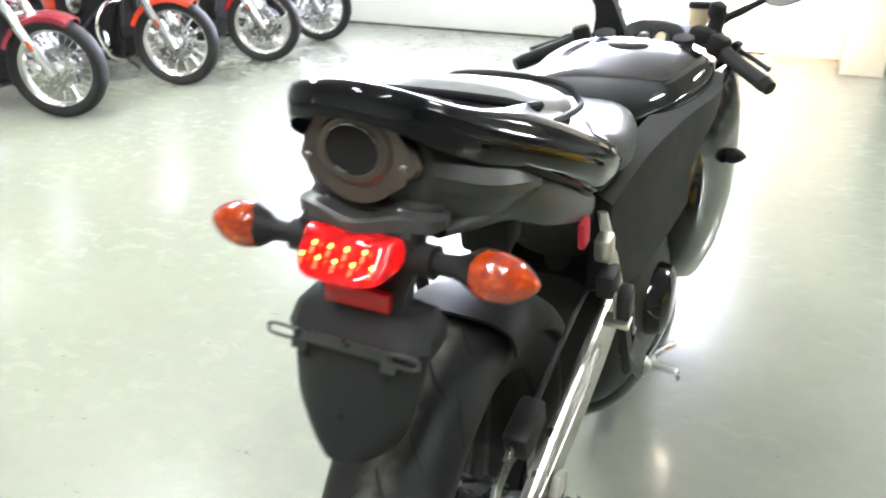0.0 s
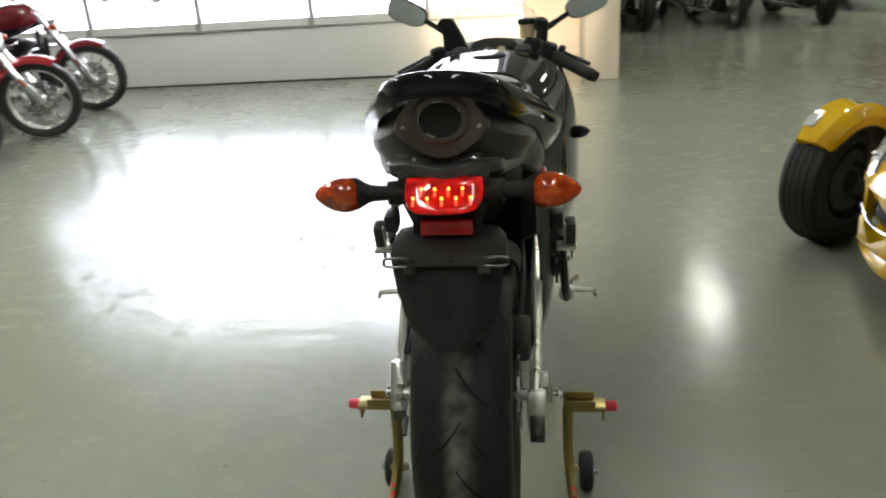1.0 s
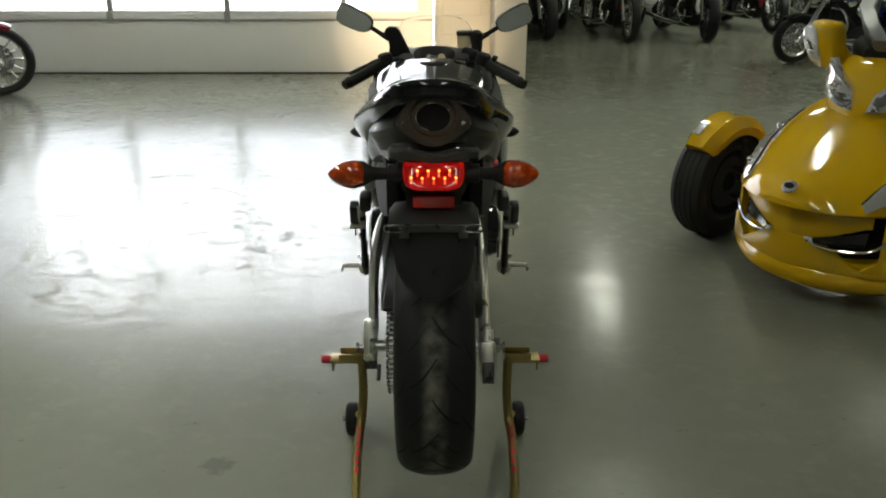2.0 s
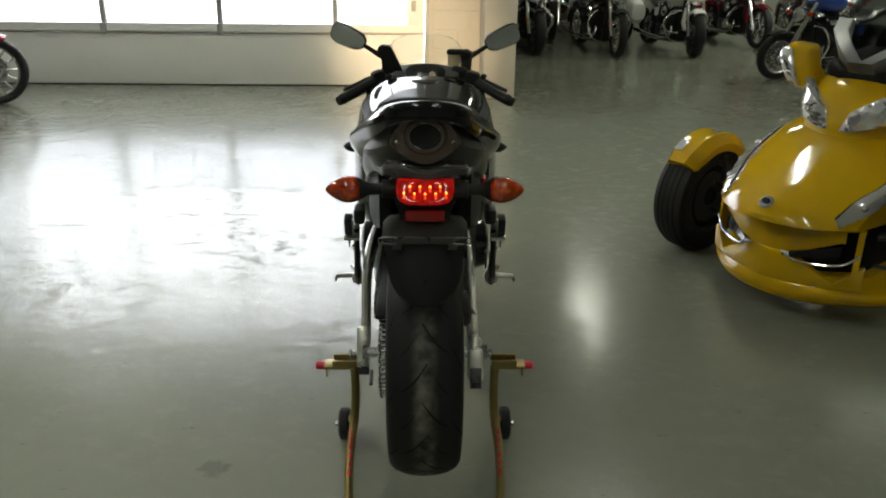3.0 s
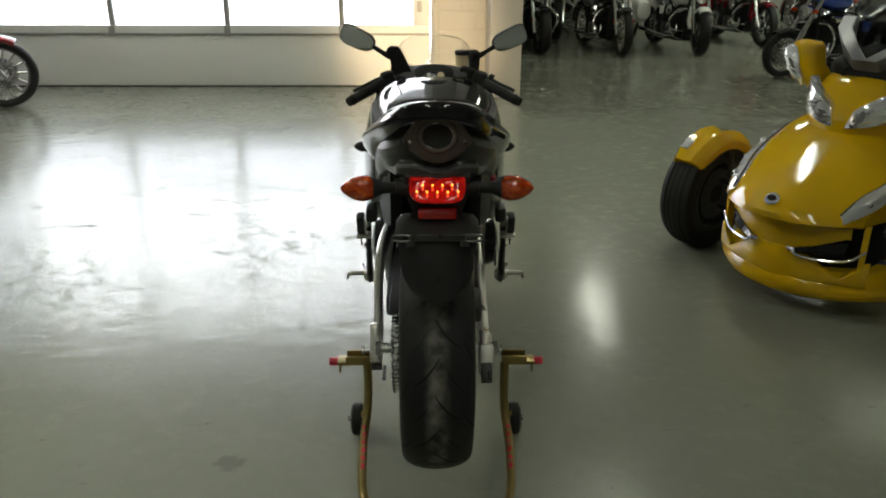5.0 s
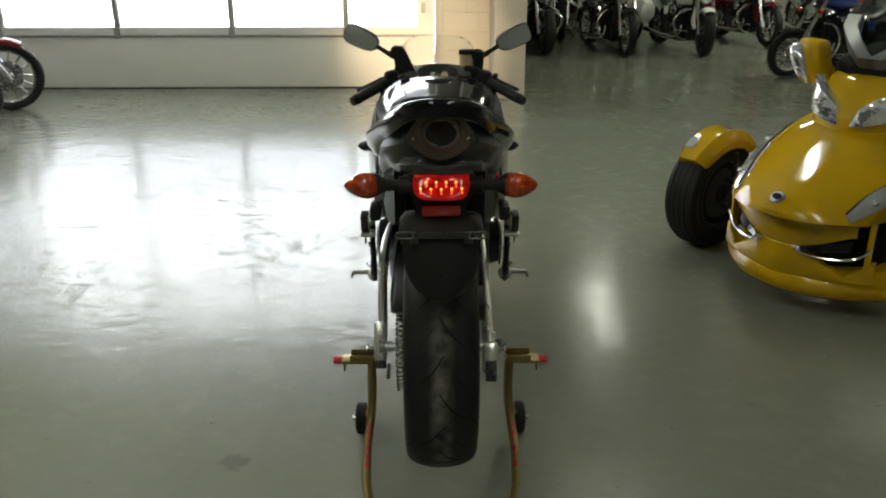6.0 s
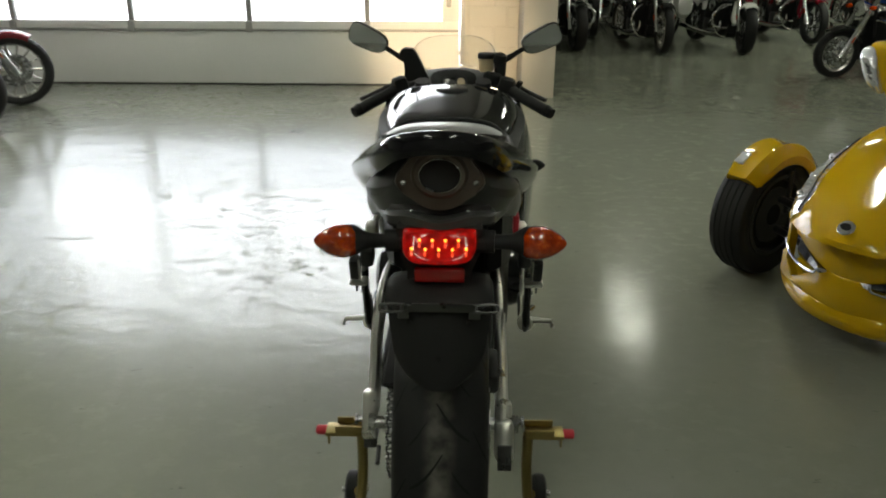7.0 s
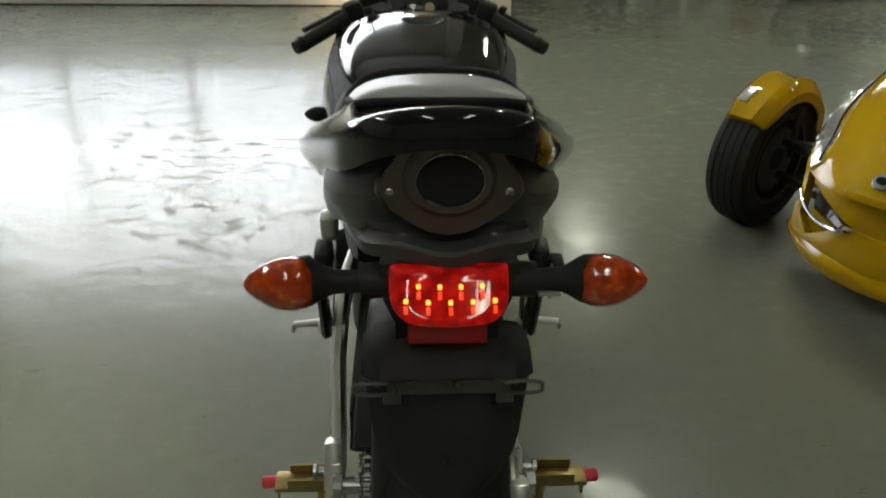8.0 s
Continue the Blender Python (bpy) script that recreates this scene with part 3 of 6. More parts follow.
for s in (-1, 1):
    block = part("axle_block", box(B(), ((0.132, -0.165, 0.436) if s > 0 else (-0.165, -0.098, 0.452)), (0.040, 0.060, 0.085) if s > 0 else (0.034, 0.048, 0.110), (-24, 0, 0), bev=0.009), M_ALU, arm, "cast aluminium axle block")
    part("block_plate", box(B(), ((0.132, -0.205, 0.418) if s > 0 else (-0.163, -0.124, 0.412)), (0.030, 0.010, 0.055), (-24, 0, 0), bev=0.003), M_DARKSTEEL, block, "grey end plate")
    part("adjuster_bolt", tube(B(), [(s * 0.138, -0.185, 0.428), (s * 0.138, -0.225, 0.412)], 0.005, 8), M_DARKMETAL, arm)
    part("stand_spool", lathe(B(), [(0.006, 0.0), (0.014, 0.0), (0.014, 0.006), (0.008, 0.008), (0.008, 0.026), (0.014, 0.028), (0.014, 0.034), (0.006, 0.034)], pose(s * 0.152 if s > 0 else -0.176, -0.040, 0.396, 0, 90 * s, 0), 16), M_STEEL, arm, "steel stand spool")
    part("spool_boss", box(B(), (s * 0.148 if s > 0 else -0.168, -0.045, 0.418), (0.016, 0.050, 0.060), (-24, 0, 0), bev=0.006), M_ALU, arm)
    part("axle_nut", lathe(B(), [(0.005, 0), (0.021, 0), (0.021, 0.014), (0.005, 0.014)], pose(s * 0.150, WHEEL_Y, AXLE, 0, 90 * s, 0), 6), M_STEEL, arm)
guard = part("chain_guard", beam(B(), arc([(-0.106, -0.20, 0.590), (-0.106, -0.14, 0.600), (-0.106, 0.0, 0.598), (-0.106, 0.35, 0.585)], 4), 0.044, [0.010] * 13), M_PLASTIC, bike, "black plastic chain guard")
part("guard_skirt", beam(B(), arc([(-0.128, -0.12, 0.575), (-0.128, -0.06, 0.580), (-0.128, 0.04, 0.580), (-0.128, 0.35, 0.560)], 4), 0.003, [0.045] * 13), M_PLASTIC, guard)
# inner hugger over the tyre
bm = B()
rings = []
for k in range(9):
    a = radians(4 - 58 * k / 8)
    rr = 0.331
    outer = [Vector((0.104 * math.copysign(abs(math.cos(q)) ** 0.6, math.cos(q)), WHEEL_Y - (rr - 0.05 + 0.05 * math.sin(q) ** 0.7) * math.sin(a), AXLE + (rr - 0.05 + 0.05 * math.sin(q) ** 0.7) * math.cos(a))) for q in [math.pi * j / 12 for j in range(13)]]
    inner = [Vector((p.x * 0.95, WHEEL_Y + (p.y - WHEEL_Y) * 0.985, AXLE + (p.z - AXLE) * 0.985)) for p in outer]
    rings.append(outer + inner[::-1])
part("tyre_hugger", skin(bm, rings), M_PLASTIC, bike, "black plastic tyre hugger")
part("rear_caliper", box(B(), (0.098, -0.085, 0.560), (0.046, 0.095, 0.055), (16, 0, 0), bev=0.012), M_DARKMETAL, bike, "black brake caliper")
part("brake_hose", tube(B(), arc([(0.098, -0.04, 0.575), (0.105, 0.08, 0.64), (0.10, 0.28, 0.66), (0.11, 0.48, 0.62)], 6), 0.006, 8), M_RUBSEAL, bike)
part("shock", tube(B(), [(0.0, 0.40, 0.45), (0.0, 0.36, 0.72)], 0.03, 14), M_DARKMETAL, bike, "black shock absorber")

# tail cowl, pillion pad and undertail
def tail_shell():
    """The cowl swept round its arch: rear face, rolled ridge and top, from one wing round to the other.
    Stations from the middle outwards: ridge, lower edge and inner top edge."""
    half = [
        ((0, -0.416, 1.172), (0, -0.424, 1.138), (0, -0.300, 1.140)),
        ((0.042, -0.411, 1.168), (0.040, -0.420, 1.134), (0.040, -0.298, 1.137)),
        ((0.073, -0.396, 1.158), (0.071, -0.405, 1.122), (0.070, -0.285, 1.128)),
        ((0.093, -0.364, 1.142), (0.091, -0.374, 1.102), (0.092, -0.240, 1.116)),
        ((0.113, -0.310, 1.120), (0.111, -0.323, 1.078), (0.106, -0.165, 1.106)),
        ((0.136, -0.235, 1.094), (0.128, -0.246, 1.048), (0.114, -0.085, 1.084)),
        ((0.158, -0.160, 1.066), (0.142, -0.174, 1.016), (0.119, -0.020, 1.060)),
        ((0.175, -0.100, 1.042), (0.150, -0.108, 0.984), (0.122, 0.030, 1.040)),
        ((0.183, -0.045, 1.022), (0.152, -0.045, 0.952), (0.124, 0.068, 1.024)),
        ((0.182, 0.010, 1.006), (0.150, 0.012, 0.930), (0.126, 0.095, 1.010)),
        ((0.174, 0.055, 0.992), (0.148, 0.050, 0.932), (0.126, 0.110, 1.000)),
        ((0.160, 0.085, 0.984), (0.142, 0.080, 0.946), (0.124, 0.118, 0.992)),
    ]
    full = [[c for p in st for c in (-p[0], p[1], p[2])] for st in half[:0:-1]] + [[c for p in st for c in p] for st in half]
    rings = []
    for row in smooth_rows(full, 4):
        r, lo, t = Vector(row[0:3]), Vector(row[3:6]), Vector(row[6:9])
        side = min(1.0, max(0.0, (abs(r.x) - 0.08) / 0.08))
        out = (Vector((math.copysign(side, r.x), -1.0 + 0.75 * side, 0))).normalized()
        face, roof = r - lo, t - r
        outer = [lo, lo + face * 0.25 + out * (0.003 + 0.008 * side), lo + face * 0.55 + out * (0.004 + 0.012 * side), lo + face * 0.85 + out * (0.004 + 0.007 * side), r + Vector((0, 0, 0.001)) - out * 0.004 * side, r + roof * 0.12 + Vector((0, 0, 0.004)), r + roof * 0.5 + Vector((0, 0, 0.001 - 0.001 * side)), t]
        inner = [p - out * 0.010 + Vector((0, 0, -0.012)) for p in (t, r + roof * 0.5, r)] + [lo + face * 0.5 - out * 0.006, lo - out * 0.008 + Vector((0, 0, 0.004))]
        rings.append(outer + inner)
    return skin(B(), rings)


cowl = part("tail_cowl", tail_shell(), M_BLACK, bike, "gloss black winged tail cowl", sharp=80)
part("pillion_pad", skin(B(), [ring(y, hw, zt, zt - 0.075, e=2.5) for y, hw, zt in smooth_rows([(-0.172, 0.092, 1.108), (-0.165, 0.108, 1.119), (-0.145, 0.115, 1.122), (-0.09, 0.120, 1.113), (-0.01, 0.116, 1.098), (0.012, 0.10, 1.086)])]), M_PAD, bike, "grey vinyl pillion pad")
part("pad_rim", tube(B(), arc([(-0.112, -0.140, 1.098), (-0.104, -0.168, 1.102), (-0.075, -0.180, 1.108), (0.0, -0.184, 1.110), (0.075, -0.180, 1.108), (0.104, -0.168, 1.102), (0.112, -0.140, 1.098)], 5), 0.006, 10), M_DARK, bike, "black rear rim of the pad")
part("pad_trim", tube(B(), arc([(-0.126, -0.20, 1.083), (-0.128, -0.06, 1.070), (-0.118, 0.02, 1.068), (-0.07, 0.040, 1.088), (0.07, 0.040, 1.088), (0.118, 0.02, 1.068), (0.128, -0.06, 1.070), (0.126, -0.20, 1.083)], 5), 0.005, 10), M_PLASTIC, bike, "black edge of the pad")
part("rider_seat", skin(B(), [ring(y, hw, zt, zt - 0.1, e=2.8) for y, hw, zt in smooth_rows([(0.02, 0.09, 1.055), (0.10, 0.135, 1.02), (0.25, 0.150, 0.975), (0.40, 0.13, 0.965), (0.50, 0.09, 0.975)])]), M_VINYL, bike, "black vinyl rider seat")
# under-seat silencer cover: faceted side panels with a seam, and the arms that run forward under the wings
part("silencer_shroud", body(B(), [(-0.352, 0.076, 1.118, 1.036, 1.082), (-0.338, 0.088, 1.114, 1.022, 1.074), (-0.30, 0.104, 1.100, 1.002, 1.058), (-0.24, 0.120, 1.076, 0.982, 1.040), (-0.16, 0.132, 1.052, 0.958, 1.010), (-0.02, 0.136, 1.020, 0.925, 0.970), (0.10, 0.128, 0.99, 0.915, 0.950)], 3.6, 48), M_SHROUD, bike, "satin black shroud round the silencer", sharp=28)
for s in (-1, 1):
    rows = smooth_rows([(0.036, -0.378, 1.128, 1.040), (0.066, -0.370, 1.118, 1.030), (0.094, -0.336, 1.102, 1.014), (0.114, -0.295, 1.086, 1.004), (0.126, -0.250, 1.070, 1.002), (0.130, -0.200, 1.050, 1.000)], 4)
    rings = []
    for x, y, zt, zb in rows:
        line = [Vector((x + 0.010 - 0.016 * max(0.0, 0.34 - j / 6) / 0.34 - 0.020 * max(0.0, j / 6 - 0.5) / 0.5, y, zb + (zt - zb) * j / 6)) for j in range(7)]
        rings.append(line + [p + Vector((-0.010, 0.012, 0)) for p in line[::-1]])
    bm = skin(B(), rings)
    part("shroud_panel", bm if s > 0 else flip(bm), M_SATIN, bike, "satin grey panel beside the exhaust end", sharp=18)
    rings = []
    for x, y, zt, zb in smooth_rows([(0.084, -0.362, 1.016, 1.000), (0.100, -0.31, 1.018, 0.992), (0.120, -0.24, 1.030, 0.982), (0.140, -0.17, 1.020, 0.952), (0.148, -0.08, 0.985, 0.922), (0.146, 0.02, 0.945, 0.890)], 3):
        line = [Vector((x - 0.010 * (2 * j / 5 - 1) ** 2 + 0.006, y, zb + (zt - zb) * j / 5)) for j in range(6)]
        rings.append(line + [p + Vector((-0.016, 0.0, 0)) for p in line[::-1]])
    bm = skin(B(), rings)
    part("tail_arm", bm if s > 0 else flip(bm), M_SATIN, bike, "satin black carrier arm under the wing", sharp=40)

# exhaust end cap: a rounded triangle, wide at the top
outline = []
for k in range(40):
    a = 2 * math.pi * k / 40
    ear = math.exp(-((abs(math.sin(a) + 0.16) / 0.34) ** 2))
    r = 0.0565 + 0.017 * ear
    outline.append((r * math.cos(a), r * math.sin(a) * (1.0 if math.sin(a) > 0 else 0.98)))
cap = part("exhaust_end_cap", plate(B(), outline, 0.022, pose(0, -0.384, 1.095) @ FACE_REAR, 0.007), M_TITAN, bike, "brown-tinted steel exhaust end cap")
bm = skin(B(), [[Vector((sx * rx, y, 1.0985 + sx * 0 + sy * rz)) for sx, sy in [(math.cos(2 * math.pi * k / 40), math.sin(2 * math.pi * k / 40)) for k in range(40)]] for y, rx, rz in ((-0.39, 0.047, 0.041), (-0.397, 0.045, 0.039), (-0.400, 0.040, 0.034), (-0.399, 0.033, 0.0275), (-0.390, 0.0315, 0.026))], cap=False)
part("outlet_rim", bm, M_TITAN, cap, "raised outlet rim")
part("outlet_lip", skin(B(), [[Vector((math.cos(2 * math.pi * k / 40) * rx, y, 1.0985 + math.sin(2 * math.pi * k / 40) * rz)) for k in range(40)] for y, rx, rz in ((-0.398, 0.0335, 0.0278), (-0.4012, 0.0331, 0.0274), (-0.4012, 0.0322, 0.0266), (-0.397, 0.0318, 0.0262))], cap=False), M_STEEL, cap, "bright inner lip")
part("outlet_bore", plate(B(), oval(0.0325, 0.0268, 32, 2.2), 0.004, pose(0, -0.3955, 1.0985) @ FACE_REAR), M_SOOT, cap, "sooty black bore")
for s in (-1, 1):
    part("cap_bolt", lathe(B(), [(0.0008, 0.001), (0.002, 0.0), (0.0042, 0.0), (0.0042, 0.003), (0.003, 0.004), (0.002, 0.002), (0.0008, 0.002)], pose(s * 0.0575, -0.394, 1.0855, 90, 0, 0), 14), M_STEEL, cap, "small bright bolt")
under = part("undertail_panel", skin(B(), [[Vector((x, y, z)) for x, y in ((-hw, y0), (-hw * 0.7, y1), (hw * 0.7, y1), (hw, y0), (hw * 0.9, y0 + 0.03), (-hw * 0.9, y0 + 0.03))] for z, hw, y0, y1 in ((1.052, 0.064, -0.350, -0.368), (1.042, 0.080, -0.356, -0.378), (1.030, 0.084, -0.358, -0.384), (1.022, 0.080, -0.356, -0.380))]), M_UNDER, bike, "dark brown undertail panel")
for s in (-1, 1):
    part("panel_bolt", lathe(B(), [(0.0008, 0), (0.0035, 0), (0.003, 0.002), (0.0008, 0.0025)], pose(s * 0.046, -0.384, 1.034, 70, 0, 0), 10), M_STEEL, under)

# tail lamp
lamp_house = part("lamp_housing", skin(B(), [[Vector((x, y, z)) for x, y in ((-hw, y0), (hw, y0), (hw * 0.9, y1), (-hw * 0.9, y1))] for z, hw, y0, y1 in ((1.022, 0.066, -0.398, -0.352), (1.012, 0.070, -0.404, -0.350), (0.965, 0.066, -0.396, -0.356), (0.935, 0.054, -0.394, -0.360), (0.885, 0.054, -0.398, -0.366))]), M_PLASTIC, bike, "black lamp housing")
rings = []
for y, g in ((-0.392, 1.0), (-0.406, 1.0), (-0.415, 0.98), (-0.421, 0.93), (-0.4245, 0.82), (-0.4255, 0.62)):
    rg = []
    for k in range(48):
        a = 2 * math.pi * k / 48
        c, q = math.cos(a), math.sin(a)
        x = 0.0600 * math.copysign(abs(c) ** (0.13 if q > 0 else 0.34), c)
        z = (0.020 if q > 0 else 0.025) * math.copysign(abs(q) ** (0.16 if q > 0 else 0.80), q)
        rg.append(Vector((x * g, y + 0.010 * (x / 0.0585) ** 2 - 0.75 * (0.020 - z * g), 0.9925 + z * g)))
    rings.append(rg)
lens = part("tail_lamp", skin(B(), rings), M_REDLENS, bike, "lit red tail lamp lens", sharp=60)
for row, n, z in ((0, 4, 1.0030), (1, 5, 0.9910)):
    for i in range(n):
        x = (i - (n - 1) / 2) * (0.0215 if n == 5 else 0.0205)
        y = -0.4275 - 0.75 * (1.0125 - z) + 0.006 * (x / 0.0585) ** 2
        d = part("led", box(B(), (x, y, z), (0.0044, 0.003, 0.0052), (-37, 0, 0), bev=0.0014), M_LED, lens, "glowing orange diode")
        part("glow_streak", box(B(), (x, y - 0.0060, z - 0.0062), (0.0040, 0.0016, 0.0080), (-37, 0, 0), bev=0.0007), M_LEDTAIL, d, "red-orange streak under the diode")
rings = []
for x, y, z, h in smooth_rows([(-0.092, -0.366, 1.022, 0.012), (-0.082, -0.386, 1.022, 0.016), (-0.050, -0.404, 1.026, 0.018), (0.0, -0.412, 1.019, 0.014), (0.050, -0.404, 1.026, 0.018), (0.082, -0.386, 1.022, 0.016), (0.092, -0.366, 1.022, 0.012)], 4):
    rings.append([Vector((x, y, z - h / 2)), Vector((x, y, z + h / 2 - 0.003)), Vector((x * 0.98, y + 0.004, z + h / 2)), Vector((x * 0.92, max(y + 0.03, -0.352), z + h / 2)), Vector((x * 0.92, max(y + 0.03, -0.352), z - h / 2))])
part("lamp_visor", skin(B(), rings), M_SATIN, bike, "satin black visor above the lamp")
part("reflector", box(B(), (0, -0.402, 0.930), (0.083, 0.012, 0.024), (-4, 0, 0), bev=0.003), M_REFLECT, bike, "dark red reflector")

# turn signals
sig = None
for s in (-1, 1):
    bm = skin(B(), [[Vector((x, -0.392 + 0.9 * oy * r, 0.984 + oz * r)) for oy, oz in [(math.cos(2 * math.pi * k / 20), math.sin(2 * math.pi * k / 20)) for k in range(20)]] for x, r in smooth_rows([(0.136, 0.021), (0.145, 0.0265), (0.160, 0.0285), (0.178, 0.025), (0.195, 0.0155), (0.204, 0.007), (0.207, 0.001)], 3)])
    sig = part("turn_signal", bm if s > 0 else flip(bm), M_AMBER, bike, "amber pointed turn signal lens")
    bm2 = skin(B(), [[Vector((x, -0.388 + 0.9 * oy * r, 0.984 + oz * r)) for oy, oz in [(math.cos(2 * math.pi * k / 16), math.sin(2 * math.pi * k / 16)) for k in range(16)]] for x, r in smooth_rows([(0.085, 0.012), (0.105, 0.0125), (0.118, 0.014), (0.128, 0.019), (0.140, 0.026), (0.152, 0.0265)], 2)])
    part("stalk", bm2 if s > 0 else flip(bm2), M_PLASTIC, sig, "black rubber stalk")
    b3 = tube(B(), [(0.06, -0.385, 0.984), (0.090, -0.388, 0.984)], 0.019, 14)
    part("stalk_base", b3 if s > 0 else flip(b3), M_PLASTIC, sig, "black socket")

# mudguard tail, plate bracket and flap
part("mudguard_hump", skin(B(), [[Vector((x, y, z)) for x, y in ((-hw, y0 + 0.02), (-hw + 0.02, y0), (hw - 0.02, y0), (hw, y0 + 0.02), (hw, y1), (-hw, y1))] for z, hw, y0, y1 in ((0.922, 0.050, -0.392, -0.366), (0.916, 0.078, -0.398, -0.362), (0.902, 0.090, -0.414, -0.362), (0.882, 0.092, -0.430, -0.366), (0.866, 0.086, -0.42, -0.38))]), M_PLASTIC, bike, "black plastic mudguard hump")
rings = []
for k in range(15):
    t = k / 14
    z = 0.888 - 0.142 * t
    hw = 0.090 - 0.020 * t - 0.026 * max(0.0, (t - 0.5) / 0.5) ** 2.4 - (0.004 if k == 14 else 0)
    y = -0.432 - 0.034 * t
    rings.append([Vector((x * hw, y + 0.030 * abs(x) ** 2.5 + o, z)) for x, o in [(-1 + 2 * j / 12, 0) for j in range(13)] + [(1 - 2 * j / 12, 0.005) for j in range(13)]])
part("mud_flap", skin(B(), rings), M_FLAP, bike, "grey-black plastic mud flap with rounded lower end")
bracket = part("plate_bracket", box(B(), (0, -0.442, 0.889), (0.125, 0.003, 0.015), bev=0.001), M_DARKSTEEL, bike, "thin steel plate bracket with slotted ends")
for s in (-1, 1):
    pts = [(s * 0.077 + 0.021 * math.copysign(min(1, abs(math.cos(a)) * 1.4), math.cos(a)) * 0.9, -0.443, 0.889 + 0.0075 * math.sin(a)) for a in [2 * math.pi * k / 20 for k in range(20)]]
    part("slot_loop", tube(B(), pts, 0.0022, 8, wrap=True), M_DARKSTEEL, bracket)
    part("bracket_tab", box(B(), (s * 0.058, -0.442, 0.876), (0.018, 0.003, 0.014), bev=0.001), M_DARKSTEEL, bracket)
for sx, sz in ((0.0, 0.800), (-0.05, 0.862), (0.05, 0.862)):
    part("flap_rivet", lathe(B(), [(0.001, 0), (0.005, 0), (0.004, 0.003), (0.001, 0.003)], pose(sx, -0.438 - 0.24 * (0.862 - sz), sz, 90, 0, 0), 10), M_SOOT, bike)
part("inner_mudguard", body(B(), [(-0.05, 0.050, 0.93, 0.88, 0.905), (0.02, 0.085, 0.94, 0.86, 0.90), (0.12, 0.10, 0.95, 0.80, 0.88), (0.30, 0.11, 0.92, 0.68, 0.8)]), M_PLASTIC, bike, "black inner mudguard")
part("tool_box", box(B(), (0.045, -0.125, 0.925), (0.075, 0.07, 0.075), (8, 0, 6), bev=0.012), M_PLASTIC, bike, "black box under the tail")

# tank, frame, engine and fairing
part("fuel_tank", body(B(), [(0.40, 0.05, 0.945, 0.89, 0.915), (0.43, 0.10, 0.962, 0.87, 0.92), (0.53, 0.158, 0.988, 0.85, 0.935), (0.66, 0.190, 1.000, 0.83, 0.942), (0.80, 0.204, 1.011, 0.83, 0.946), (0.89, 0.200, 1.016, 0.83, 0.948), (0.905, 0.196, 1.015, 0.83, 0.948), (0.935, 0.180, 0.996, 0.84, 0.94), (0.97, 0.14, 0.965, 0.86, 0.93)], 2.25, 48), M_BLACK, bike, "gloss black fuel tank")
part("tank_cap", lathe(B(), [(0.005, 0.004), (0.045, 0.004), (0.052, 0.0), (0.052, -0.006), (0.005, -0.006)], pose(0, 0.83, 1.013, 4, 0, 0), 28), M_BLACK, bike, "black filler cap")
for s in (-1, 1):
    bm = skin(B(), [[Vector((x, y, z)) for x, z in ((x0, zt), (x1, zt - 0.02), (x1, zb + 0.02), (x0, zb))] for y, x0, x1, zt, zb in smooth_rows([(0.22, 0.10, 0.135, 0.86, 0.66), (0.36, 0.12, 0.165, 0.92, 0.62), (0.55, 0.14, 0.195, 0.945, 0.66), (0.78, 0.16, 0.225, 0.95, 0.74), (0.95, 0.14, 0.215, 0.96, 0.80)])])
    part("frame_spar", bm if s > 0 else flip(bm), M_PLASTIC, bike, "matt black frame spar")
part("engine", body(B(), [(0.34, 0.10, 0.62, 0.30, 0.46), (0.42, 0.16, 0.70, 0.27, 0.46), (0.62, 0.185, 0.74, 0.25, 0.46), (0.85, 0.18, 0.76, 0.24, 0.46), (1.0, 0.15, 0.72, 0.28, 0.5)], 3.2), M_DARKMETAL, bike, "dark engine block")
for s in (-1, 1):
    part("engine_cover", lathe(B(), [(0.01, 0.055), (0.055, 0.052), (0.078, 0.040), (0.086, 0.02), (0.088, 0.0), (0.01, -0.02)], pose(s * 0.165, 0.56, 0.50, 0, 90 * s, 0), 32), M_BLACK, bike, "round black engine cover")
    rows = smooth_rows([(0.62, 0.196, 0.90, 0.66), (0.68, 0.228, 0.915, 0.52), (0.82, 0.258, 0.925, 0.44), (1.0, 0.272, 0.945, 0.40), (1.2, 0.246, 0.97, 0.44), (1.4, 0.165, 0.985, 0.60), (1.52, 0.10, 0.96, 0.72)])
    rings = []
    for y, x, zt, zb in rows:
        out = [Vector((x - 0.05 * (abs(2 * j / 10 - 1) ** 2.5), y, zb + (zt - zb) * j / 10)) for j in range(11)]
        rings.append(out + [Vector((p.x - 0.012, p.y, p.z)) for p in out[::-1]])
    bm = skin(B(), rings)
    part("side_fairing", bm if s > 0 else flip(bm), M_BLACK, bike, "gloss black side fairing")
    bm = skin(B(), [[Vector((x, 0.86 + 0.9 * oy * r, 0.765 + oz * r * 0.8)) for oy, oz in [(math.cos(2 * math.pi * k / 16), math.sin(2 * math.pi * k / 16)) for k in range(16)]] for x, r in smooth_rows([(0.235, 0.010), (0.248, 0.011), (0.258, 0.022), (0.274, 0.025), (0.292, 0.016), (0.303, 0.002)], 3)])
    part("front_signal", bm if s > 0 else flip(bm), M_PLASTIC, bike, "small dark front turn signal")
part("belly_pan", body(B(), [(0.42, 0.06, 0.30, 0.20, 0.26), (0.55, 0.15, 0.33, 0.17, 0.27), (0.9, 0.19, 0.36, 0.16, 0.28), (1.15, 0.12, 0.42, 0.22, 0.34)]), M_BLACK, bike, "gloss black belly pan")
